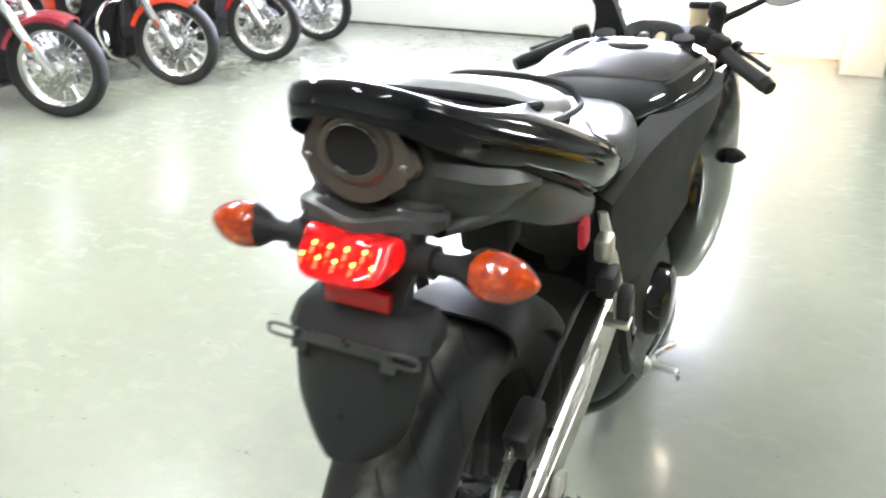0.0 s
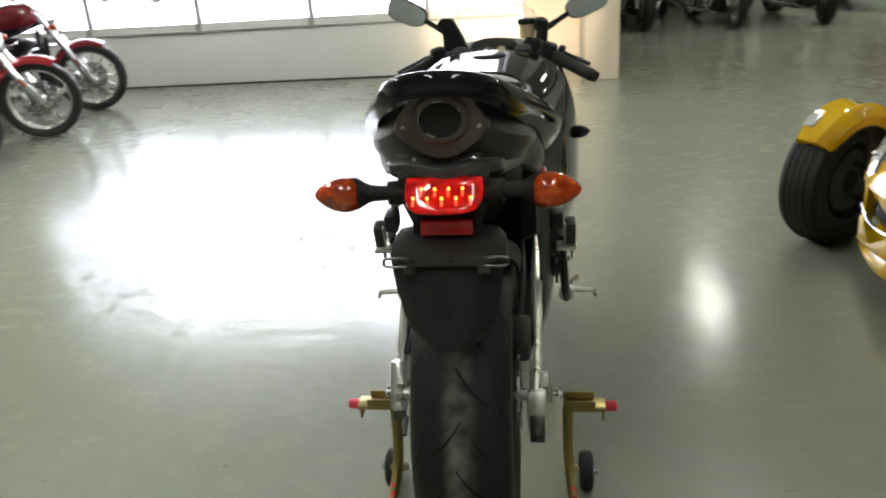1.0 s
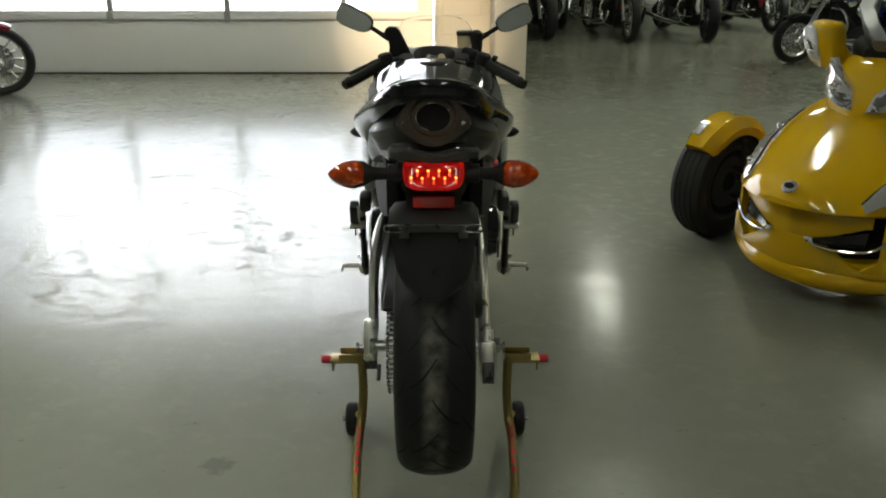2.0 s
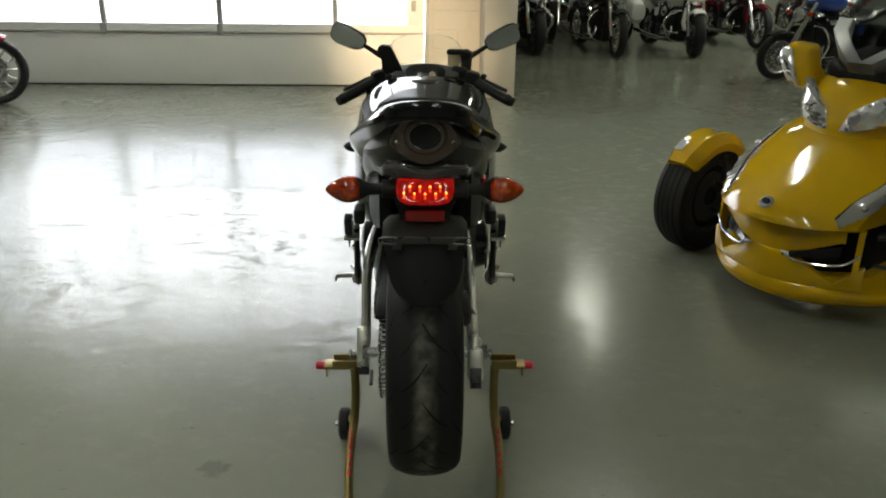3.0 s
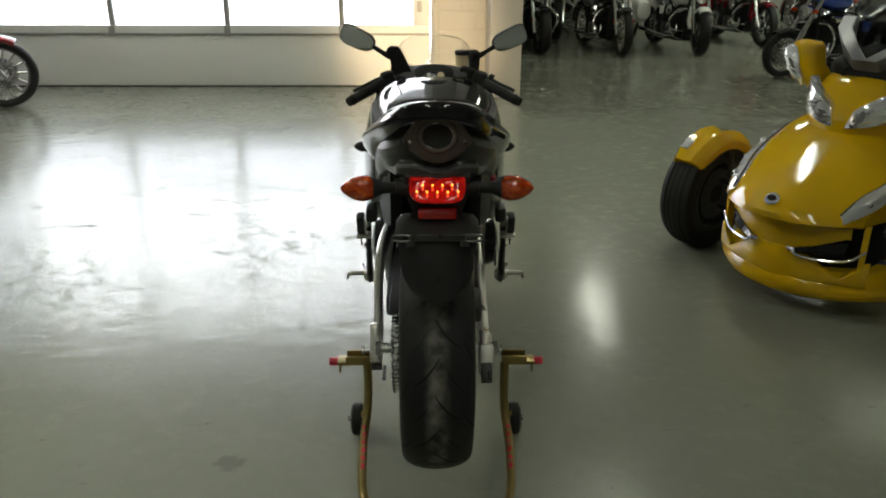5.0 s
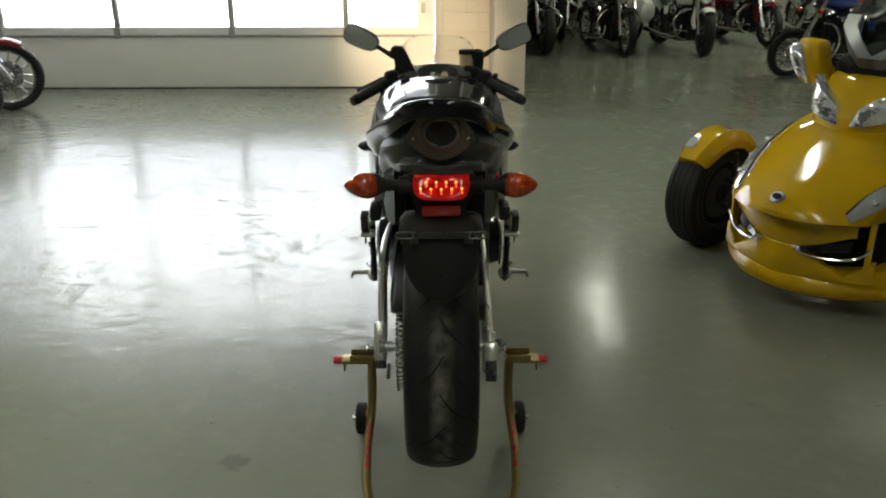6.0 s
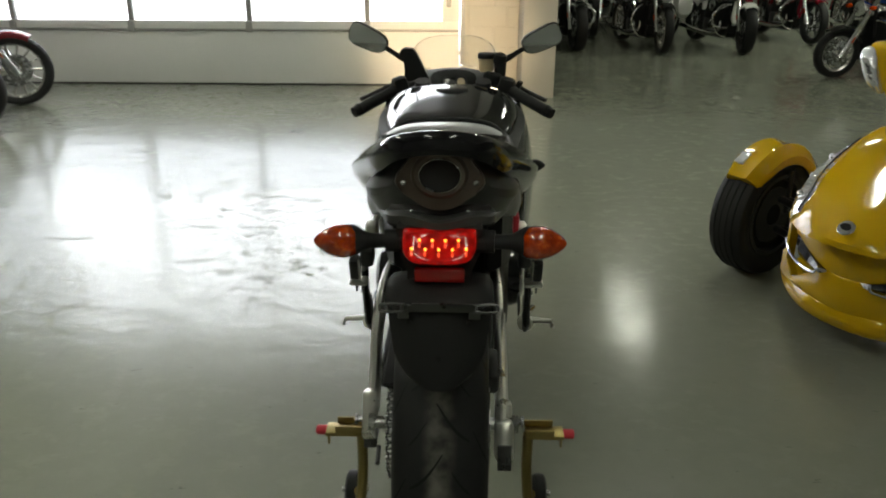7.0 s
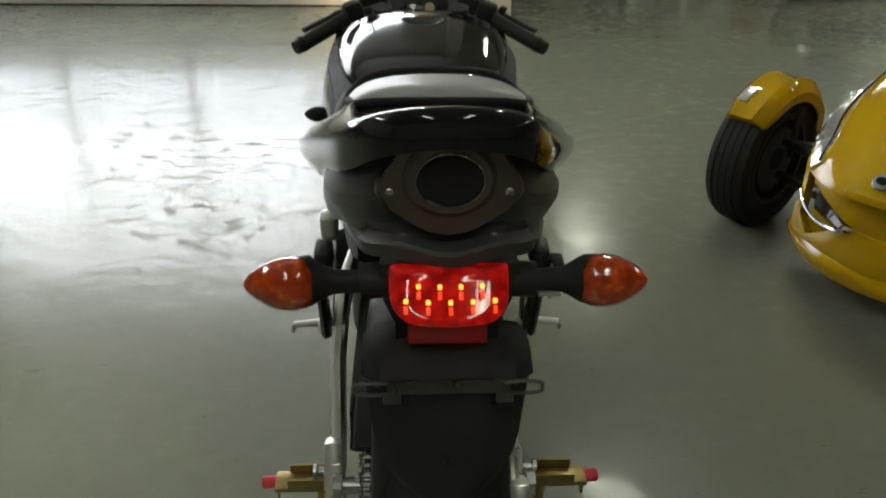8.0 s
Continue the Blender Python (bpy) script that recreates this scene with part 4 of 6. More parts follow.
part("nose_fairing", shell(B(), [(1.16, 0.205, 0.985, 0.955), (1.3, 0.195, 1.0, 0.94), (1.45, 0.15, 0.985, 0.90), (1.58, 0.085, 0.93, 0.85), (1.63, 0.04, 0.88, 0.84)], 0.012, 40), M_PLASTIC, bike, "black nose fairing")
part("dash", skin(B(), [ring(1.10 + 0.02 * i, hw, zt, zt - 0.08, e=2.6) for i, (hw, zt) in enumerate(((0.058, 1.004), (0.076, 1.018), (0.082, 1.027), (0.080, 1.022)))]), M_PLASTIC, bike, "black instrument pod")
for dial_x, dial_r in ((-0.020, 0.017), (0.026, 0.022)):
    dial = part("gauge", lathe(B(), [(0.001, 0.003), (dial_r * 0.8, 0.003), (dial_r * 0.86, 0.007), (dial_r, 0.006), (dial_r, -0.012), (0.001, -0.012)], pose(dial_x, 1.098, 0.990, 62, 0, 0), 24), M_DARKMETAL, bike, "dark round gauge")
    part("gauge_face", lathe(B(), [(0.001, 0.0045), (dial_r * 0.62, 0.0045), (dial_r * 0.62, 0.003), (0.001, 0.003)], pose(dial_x, 1.098, 0.990, 62, 0, 0), 20), M_FLUID if dial_x > 0 else M_STEEL, dial, "pale gauge face")
part("ignition_barrel", tube(B(), [(-0.004, 1.02, 0.985), (-0.004, 1.012, 1.006)], [0.014, 0.012], 14), M_DARKSTEEL, bike, "steel ignition barrel")
rings = []
for i in range(9):
    t = i / 8
    hw, y, z = 0.165 - 0.012 * t ** 1.6, 1.46 - 0.17 * t, 0.985 + 0.135 * t
    arcp = [Vector((hw * math.sin(q), y - 0.10 * (1 - math.cos(q)) + 0.05, z - 0.075 * (1 - math.cos(q)) ** 1.6)) for q in [radians(-80 + 160 * j / 16) for j in range(17)]]
    rings.append(arcp + [p + Vector((0, 0.002, -0.001)) for p in arcp[::-1]])
screen_edge = arcp
screen = part("windscreen", skin(B(), rings), M_SCREEN, bike, "clear curved windscreen")
screen.visible_shadow = False
part("screen_edge", tube(B(), screen_edge, 0.0009, 6), M_CLEAREDGE, screen, "polished clear edge")
head = part("headlamp", body(B(), [(1.575, 0.085, 0.90, 0.80, 0.85), (1.60, 0.08, 0.895, 0.805, 0.85), (1.625, 0.06, 0.88, 0.82, 0.85)], 3), M_HEAD, bike, "lit headlamp")

# handlebars, levers, reservoir and mirrors
part("top_clamp", box(B(), (0, 1.03, 0.975), (0.22, 0.07, 0.03), bev=0.01), M_DARKMETAL, bike, "black top clamp")
for s in (-1, 1):
    part("clip_on_bar", tube(B(), [(s * 0.10, 1.09, 0.995), (s * 0.185, 1.06, 0.975), (s * 0.31, 0.95, 0.922)], 0.011, 12), M_DARKMETAL, bike, "black clip-on bar")
    g = part("grip", tube(B(), [(s * 0.20, 1.047, 0.969), (s * 0.206, 1.042, 0.966), (s * 0.300, 0.958, 0.926), (s * 0.308, 0.951, 0.923)], [0.021, 0.0195, 0.0195, 0.021], 16), M_RUBBER, bike, "black rubber grip")
    part("bar_end", tube(B(), [(s * 0.308, 0.951, 0.923), (s * 0.324, 0.937, 0.916)], [0.020, 0.017], 14), M_PLASTIC, g, "black bar-end weight")
    part("lever", tube(B(), arc([(s * 0.17, 1.10, 0.985), (s * 0.23, 1.085, 0.972), (s * 0.31, 1.015, 0.945)], 5), [0.010] * 6 + [0.007] * 5, 10), M_LEVER, bike, "dark metal lever")
    part("switch_box", box(B(), (s * 0.18, 1.062, 0.985), (0.05, 0.05, 0.055), (0, 15 * s, -20 * s), bev=0.012), M_PLASTIC, bike, "black switch box")
    part("fork_top", tube(B(), [(s * 0.10, 1.03, 0.90), (s * 0.10, 1.00, 1.01)], 0.026, 18), M_DARKMETAL, bike, "black fork tube")
    # mirror: leaf-shaped shell with glass towards the rider
    stem = part("mirror", tube(B(), arc([(s * 0.145, 1.32, 1.015), (s * 0.19, 1.33, 1.035), (s * 0.262, 1.34, 1.078)], 5), [0.016] * 3 + [0.011] * 4 + [0.009] * 4, 12), M_PLASTIC, bike, "black mirror on an arm")
    leaf = [(0.076 * math.copysign(abs(math.cos(a)) ** 0.55, math.cos(a)) * (1.0 + 0.06 * math.sin(a)), 0.040 * math.copysign(abs(math.sin(a)) ** 0.58, math.sin(a)) * (1.0 + 0.20 * math.cos(a))) for a in [2 * math.pi * k / 32 for k in range(32)]]
    if s < 0:
        leaf = [(-x, z) for x, z in leaf][::-1]
    m = pose(s * 0.318, 1.345, 1.106, 0, -s * 24, s * 8) @ FACE_REAR
    part("mirror_shell", plate(B(), leaf, 0.024, m, 0.009), M_PLASTIC, stem)
    part("mirror_glass", plate(B(), [(x * 0.945, y * 0.92) for x, y in leaf], 0.002, m @ pose(0, 0, 0.0135)), M_MIRROR, stem, "mirror glass")
cup = part("fluid_reservoir", lathe(B(), [(0.004, 0), (0.022, 0), (0.026, 0.01), (0.026, 0.045), (0.004, 0.045)], pose(0.112, 1.13, 1.022), 24), M_FLUID, bike, "amber brake fluid cup")
part("lid", lathe(B(), [(0.004, 0.062), (0.026, 0.062), (0.030, 0.058), (0.030, 0.045), (0.004, 0.045)], pose(0.112, 1.13, 1.022), 24), M_PLASTIC, cup, "black lid")
part("brake_cylinder", tube(B(), [(0.155, 1.11, 0.99), (0.165, 1.12, 1.075)], [0.022, 0.018], 14), M_PLASTIC, bike, "black brake master cylinder")
part("cylinder_cap", lathe(B(), [(0.001, -0.026), (0.014, -0.024), (0.022, -0.012), (0.024, 0.004), (0.020, 0.016), (0.010, 0.021), (0.001, 0.022)], pose(0.158, 1.115, 1.066, 12, 14, 0), 20), M_PLASTIC, bike, "black rubber cover of the brake cylinder")
part("bar_clamp", box(B(), (0.132, 1.09, 1.004), (0.062, 0.05, 0.040), (0, 10, -12), bev=0.010), M_PLASTIC, bike, "black clamp below the fluid cup")
part("brake_switch", box(B(), (0.222, 1.07, 0.985), (0.018, 0.03, 0.030), (0, 24, -20), bev=0.004), M_PLASTIC, bike, "small black brake switch")
part("clutch_lever_guard", skin(B(), [[Vector((x, y, z)) for y in (1.16, 1.20) for x, z in (((x0, z0), (x1, z1)) if y < 1.18 else ((x1, z1), (x0, z0)))] for x0, z0, x1, z1 in ((-0.178, 0.95, -0.062, 0.96), (-0.172, 1.02, -0.090, 0.995), (-0.176, 1.050, -0.110, 1.035), (-0.190, 1.074, -0.124, 1.064), (-0.186, 1.086, -0.134, 1.082), (-0.172, 1.094, -0.144, 1.092))]), M_PLASTIC, bike, "black plastic cockpit panel")

# footpegs and hangers
for s in (-1, 1):
    bm = beam(B(), arc([(s * 0.150, 0.085, 0.880), (s * 0.172, 0.075, 0.815), (s * 0.192, 0.085, 0.730)], 3), 0.015, [0.026, 0.030, 0.034, 0.036, 0.038, 0.038, 0.034])
    hang = part("pillion_hanger", bm, M_CASTALU, bike, "cast aluminium pillion hanger")
    part("hanger_stay", beam(B(), arc([(s * 0.190, 0.088, 0.735), (s * 0.196, 0.130, 0.650), (s * 0.200, 0.19, 0.545)], 3), 0.015, [0.034, 0.034, 0.036, 0.038, 0.040, 0.042, 0.044]), M_PLASTIC, hang, "black lower stay")
    part("pillion_peg", box(B(), (s * 0.208, 0.050, 0.748), (0.024, 0.036, 0.058), (18, 0, 0), bev=0.007), M_DARKMETAL, hang, "folded dark peg")
    part("peg_foot", box(B(), (s * 0.200, 0.046, 0.714), (0.042, 0.030, 0.010), (10, 0, 0), bev=0.003), M_CASTALU, hang, "aluminium foot of the peg")
    part("peg_edge", box(B(), (s * 0.196, 0.034, 0.746), (0.004, 0.010, 0.056), (18, 0, 0), bev=0.0015), M_CASTALU, hang, "bright edge of the peg")
    part("peg_block", box(B(), (s * 0.166, 0.052, 0.836), (0.028, 0.036, 0.044), (12, 0, 0), bev=0.008), M_CASTALU, hang, "cast bracket block")
    part("hanger_slot", box(B(), (s * 0.214, 0.100, 0.690), (0.004, 0.016, 0.060), (22, 0, 0), bev=0.002), M_DARKMETAL, hang, "dark slot in the casting")
    part("hanger_web", box(B(), (s * 0.178, 0.05, 0.78), (0.03, 0.05, 0.045), (10, 0, 0), bev=0.008), M_DARKMETAL, hang, "black web of the hanger")
    part("hanger_bolt", lathe(B(), [(0.002, 0), (0.009, 0), (0.009, 0.006), (0.002, 0.007)], pose(s * 0.205, 0.155, 0.64, 0, 90 * s, 0), 6), M_STEEL, hang)
    hang2 = part("rider_hanger", beam(B(), [(s * 0.198, 0.17, 0.60), (s * 0.205, 0.23, 0.54), (s * 0.208, 0.29, 0.485)], 0.018, [0.055, 0.06, 0.05]), M_DARKMETAL, bike, "dark footrest plate")
    part("peg_boss", lathe(B(), [(0.004, 0.014), (0.016, 0.014), (0.021, 0.008), (0.021, -0.010), (0.004, -0.010)], pose(s * 0.208, 0.285, 0.488, 90, 0, 0), 20), M_CASTALU, hang2, "aluminium footpeg boss")
    part("footpeg", tube(B(), [(s * 0.205, 0.30, 0.49), (s * 0.215, 0.30, 0.49), (s * 0.278, 0.288, 0.492)], [0.009, 0.009, 0.0065], 12), M_CASTALU, hang2, "silver footpeg")
    part("peg_tip", tube(B(), [(s * 0.277, 0.288, 0.493), (s * 0.282, 0.288, 0.474)], 0.004, 8), M_STEEL, hang2)
    part("heel_guard", plate(B(), oval(0.030, 0.020, 20), 0.004, pose(s * 0.182, 0.20, 0.585, 0, 90, 0)), M_DARKMETAL, hang2)
    part("pedal", tube(B(), arc([(s * 0.215, 0.32, 0.47), (s * 0.22, 0.40, 0.455), (s * 0.245, 0.46, 0.45)], 4), 0.007, 10), M_STEEL, hang2)
part("brake_fluid_can", box(B(), (0.150, -0.02, 0.885), (0.012, 0.03, 0.045), (12, 0, 0), bev=0.004), M_REDRUB, bike, "small red tag under the tail")

# front wheel and fork
fw = part("front_wheel", lathe(B(), [(0.215, -0.045), (0.222, -0.045), (0.205, -0.02), (0.205, 0.02), (0.222, 0.045), (0.215, 0.045), (0.19, 0.02), (0.19, -0.02)], AX, 40, wrap=True), M_DARKMETAL, bike, "dark cast front rim")
fw.location = (0, 1.40, 0.300)
part("tyre", tyre_mesh(0.300, 0.12, 0.205, 48), M_RUBBER, fw, "black rubber tyre")
for k in range(3):
    a = 2 * math.pi * k / 3
    part("spoke", tube(B(), [(0, 0.03 * math.sin(a), 0.03 * math.cos(a)), (0, 0.2 * math.sin(a), 0.2 * math.cos(a))], [0.02, 0.014], 8), M_DARKMETAL, fw)
part("axle", tube(B(), [(-0.12, 0, 0), (0.12, 0, 0)], 0.014, 12), M_STEEL, fw)
for s in (-1, 1):
    part("fork_leg", tube(B(), [(s * 0.10, 1.40, 0.30), (s * 0.10, 1.03, 0.92)], 0.024, 16), M_DARKMETAL, bike, "black fork leg")
part("front_mudguard", shell(B(), [(1.24, 0.05, 0.60, 0.54), (1.34, 0.075, 0.64, 0.56), (1.48, 0.07, 0.63, 0.55), (1.58, 0.03, 0.58, 0.54)], 0.006, 10), M_BLACK, bike, "gloss black front mudguard")

# its lit headlamp shines on the door ahead
def beam_lamp(name, watts, spread, target):
    ob = new(name, bpy.data.lights.new(name, "SPOT"))
    ob.data.energy, ob.data.spot_size, ob.data.spot_blend, ob.data.shadow_soft_size, ob.data.color = watts, radians(spread), 1.0, 0.04, (1.0, 0.74, 0.42)
    ob.matrix_world = look((0, 1.68, 0.86), target)


beam_lamp("headlamp_low_beam", 125, 25, (-0.12, 6.69, 0.52))
beam_lamp("headlamp_spill", 22, 46, (0.25, 6.69, 0.60))

# ---- the paddock stand ----
stand = thing("paddock_stand", pose(0, 0, 0), "zinc-yellow steel paddock stand with small black wheels, holding the swingarm", "stand")
for s in (-1, 1):
    upright = part("side_arm", tube(B(), arc([(s * 0.200, -0.015, 0.345), (s * 0.200, -0.012, 0.25), (s * 0.205, -0.03, 0.17), (s * 0.212, -0.10, 0.12), (s * 0.210, -0.20, 0.060), (s * 0.195, -0.26, 0.035)], 5), 0.0128, 14), M_GOLD, stand, "bent zinc-yellow tube")
    part("cross_pad", box(B(), (s * 0.238, -0.015, 0.349), (0.092, 0.045, 0.010), bev=0.002), M_GOLD, upright, "zinc-yellow angle bracket")
    for o in (-0.02, 0.02):
        part("hook_plate", box(B(), (s * 0.225, -0.015 + o, 0.361), (0.070, 0.005, 0.020), bev=0.002), M_GOLD, upright)
    part("clamp_tab", box(B(), (s * 0.278, -0.015, 0.334), (0.005, 0.030, 0.036), bev=0.002), M_GOLD, upright)
    part("knob", tube(B(), [(s * 0.280, -0.008, 0.342), (s * 0.282, -0.008, 0.342), (s * 0.307, -0.008, 0.342), (s * 0.310, -0.008, 0.342)], [0.010, 0.0115, 0.0115, 0.009], 16), M_REDRUB, upright, "red rubber cap")
    w = part("stand_wheel", lathe(B(), [(0.012, -0.018), (0.040, -0.018), (0.050, -0.012), (0.052, 0), (0.050, 0.012), (0.040, 0.018), (0.012, 0.018)], pose(s * 0.252, 0.13, 0.052) @ AX, 28, wrap=True), M_RUBBER, stand, "small black rubber wheel")
    part("hub", tube(B(), [(s * 0.222, 0.13, 0.052), (s * 0.282, 0.13, 0.052)], 0.008, 12), M_STEEL, w)
    part("wheel_strut", tube(B(), [(s * 0.212, -0.02, 0.17), (s * 0.222, 0.13, 0.055)], 0.013, 12), M_GOLD, stand)
    for k, t in enumerate((0.0, 0.16, 0.30, 0.46, 0.62, 0.78)):
        part("decal_bar", box(B(), (s * (0.2105), -0.065 - 0.13 * t, 0.154 - 0.078 * t), (0.010, 0.013 + 0.004 * (k % 2), 0.003), (31, 0, 12 * (-1) ** k)), M_REDRUB, upright, "worn red decal mark")
part("rear_bar", tube(B(), arc([(-0.195, -0.26, 0.035), (-0.17, -0.33, 0.024), (-0.10, -0.37, 0.0130), (0.10, -0.37, 0.0130), (0.17, -0.33, 0.024), (0.195, -0.26, 0.035)], 5), 0.0128, 14), M_GOLD, stand, "zinc-yellow rear bar resting on the floor")

# ---- the yellow three-wheeler ----
trike = thing("three_wheel_roadster", pose(1.818, 1.294, 0, 0, 0, 126), "glossy yellow three-wheeled roadster with two front wheels", "three-wheeler")


def plan(z, f, s, w, r, p=2.4, n=24, wr=None):
    """A closed outline at height z: front y on the axis, y where the sides begin, half width, rear y."""
    out = []
    for k in range(n + 1):
        u = -1 + 2 * k / n
        x = math.copysign(abs(u) ** 0.85, u)
        out.append(Vector((w * x, f - (f - s) * abs(x) ** p, z)))
    wr = w if wr is None else wr
    return out + [Vector((wr, (s + r) / 2, z)), Vector((wr, r, z)), Vector((-wr, r, z)), Vector((-wr, (s + r) / 2, z))]


part("lower_lip", skin(B(), [plan(0.095, 0.44, 0.15, 0.38, 0.0, 2.2), plan(0.105, 0.475, 0.18, 0.405, 0.0, 2.2), plan(0.125, 0.498, 0.20, 0.415, 0.0, 2.2), plan(0.150, 0.508, 0.23, 0.405, 0.0, 2.2), plan(0.170, 0.505, 0.25, 0.385, 0.0, 2.2), plan(0.200, 0.485, 0.25, 0.350, 0.0, 2.2), plan(0.225, 0.46, 0.25, 0.325, 0.0, 2.2)]), M_YELLOW, trike, "yellow lower front lip")
part("nose_core", skin(B(), [plan(0.18, 0.40, 0.20, 0.28, 0.0), plan(0.44, 0.42, 0.25, 0.27, 0.0)]), M_DARK, trike, "black air intake cavity")

def face_y(x):
    """How far forward the bumper stands at x."""
    return 0.505 - 0.12 * abs(x) - 1.05 * x * x


def bumper_band(low_line, high_line, x0, x1, n=24):
    """A strip of bumper between two height lines, 25 mm thick."""
    rings = []
    for k in range(n + 1):
        x = x0 + (x1 - x0) * k / n
        y, a, b = face_y(x), low_line(abs(x)), high_line(abs(x))
        rings.append([Vector((x, y - 0.006, a)), Vector((x, y, a + 0.008)), Vector((x, y + 0.03 * (b - a), b - 0.008)), Vector((x, y + 0.03 * (b - a) - 0.006, b)), Vector((x * 0.96, y - 0.030, b)), Vector((x * 0.96, y - 0.030, a))])
    return skin(B(), rings)


def between(x, x0, z0, x1, z1):
    return z0 + (z1 - z0) * min(1.0, max(0.0, (x - x0) / (x1 - x0)))


part("bumper_brow", bumper_band(lambda x: between(x, 0.088, 0.312, 0.25, 0.384), lambda x: 0.444, -0.264, 0.264, 36), M_YELLOW, trike, "yellow bumper brow over the intakes", sharp=40)
part("bumper_chin", bumper_band(lambda x: 0.185, lambda x: between(x, 0.088, 0.318, 0.245, 0.212), -0.325, 0.325, 36), M_YELLOW, trike, "yellow bumper between the intakes", sharp=40)
for s in (-1, 1):
    part("corner_panel", bumper_band(lambda x: 0.19, lambda x: between(x, 0.25, 0.215, 0.325, 0.285), s * 0.252, s * 0.335, 6), M_YELLOW, trike, "yellow corner panel", sharp=40)
    part("corner_pillar", bumper_band(lambda x: 0.20, lambda x: 0.44, s * 0.300, s * 0.318, 3), M_YELLOW, trike, "yellow pillar beside the intake", sharp=40)
    part("intake_trim", tube(B(), arc([(s * 0.096, 0.512, 0.330), (s * 0.112, 0.512, 0.304), (s * 0.19, 0.462, 0.290), (s * 0.272, 0.405, 0.300), (s * 0.318, 0.372, 0.345)], 5), 0.006, 10), M_CHROME, trike, "chrome intake trim")
    bm = skin(B(), [[Vector((x0, y0, z0 - h)), Vector((x0, y0 + 0.012, z0 - 0.3 * h)), Vector((x0, y0, z0 + h)), Vector((x0 - 0.01, y0 - 0.06, z0 + h)), Vector((x0 - 0.01, y0 - 0.06, z0 - h))] for x0, y0, z0, h in ((0.080, 0.515, 0.316, 0.005), (0.13, 0.480, 0.318, 0.016), (0.19, 0.435, 0.324, 0.026), (0.25, 0.385, 0.332, 0.034))])
    fog = part("fog_lamp", bm if s > 0 else flip(bm), M_BLACK, trike, "dark glossy fog lamp blade")
    part("blade_tip", lathe(B(), [(0.001, 0.030), (0.006, 0.018), (0.010, 0.0), (0.001, -0.012)], pose(s * 0.092, 0.510, 0.317, 0, -78 * s, 0), 14), M_SILVER, fog, "silver tip of the blade")
hood = part("hood", skin(B(), [plan(0.442, 0.565, 0.40, 0.295, -0.9, wr=0.36), plan(0.452, 0.590, 0.41, 0.302, -0.9, wr=0.36), plan(0.475, 0.592, 0.40, 0.304, -0.9, 2.0, wr=0.36), plan(0.520, 0.555, 0.33, 0.310, -0.9, 2.0, wr=0.36), plan(0.580, 0.440, 0.22, 0.318, -0.9, 2.0, wr=0.36), plan(0.640, 0.315, 0.10, 0.320, -0.9, 2.0, wr=0.35), plan(0.700, 0.195, -0.01, 0.305, -0.9, 2.2, wr=0.34), plan(0.745, 0.100, -0.08, 0.265, -0.9, 2.2, wr=0.30), plan(0.762, 0.06, -0.11, 0.23, -0.9, wr=0.26)]), M_YELLOW, trike, "sloping yellow hood")
bdg = part("badge", lathe(B(), [(0.002, 0.006), (0.018, 0.006), (0.027, 0.004), (0.030, 0.0), (0.002, -0.004)], pose(0, 0.563, 0.522, -42, 0, 0), 24), M_CHROME, trike, "round chrome badge")
part("badge_centre", plate(B(), oval(0.019, 0.013, 20), 0.003, pose(0, 0.568, 0.528, -42, 0, 0)), M_DARK, bdg, "black badge centre")
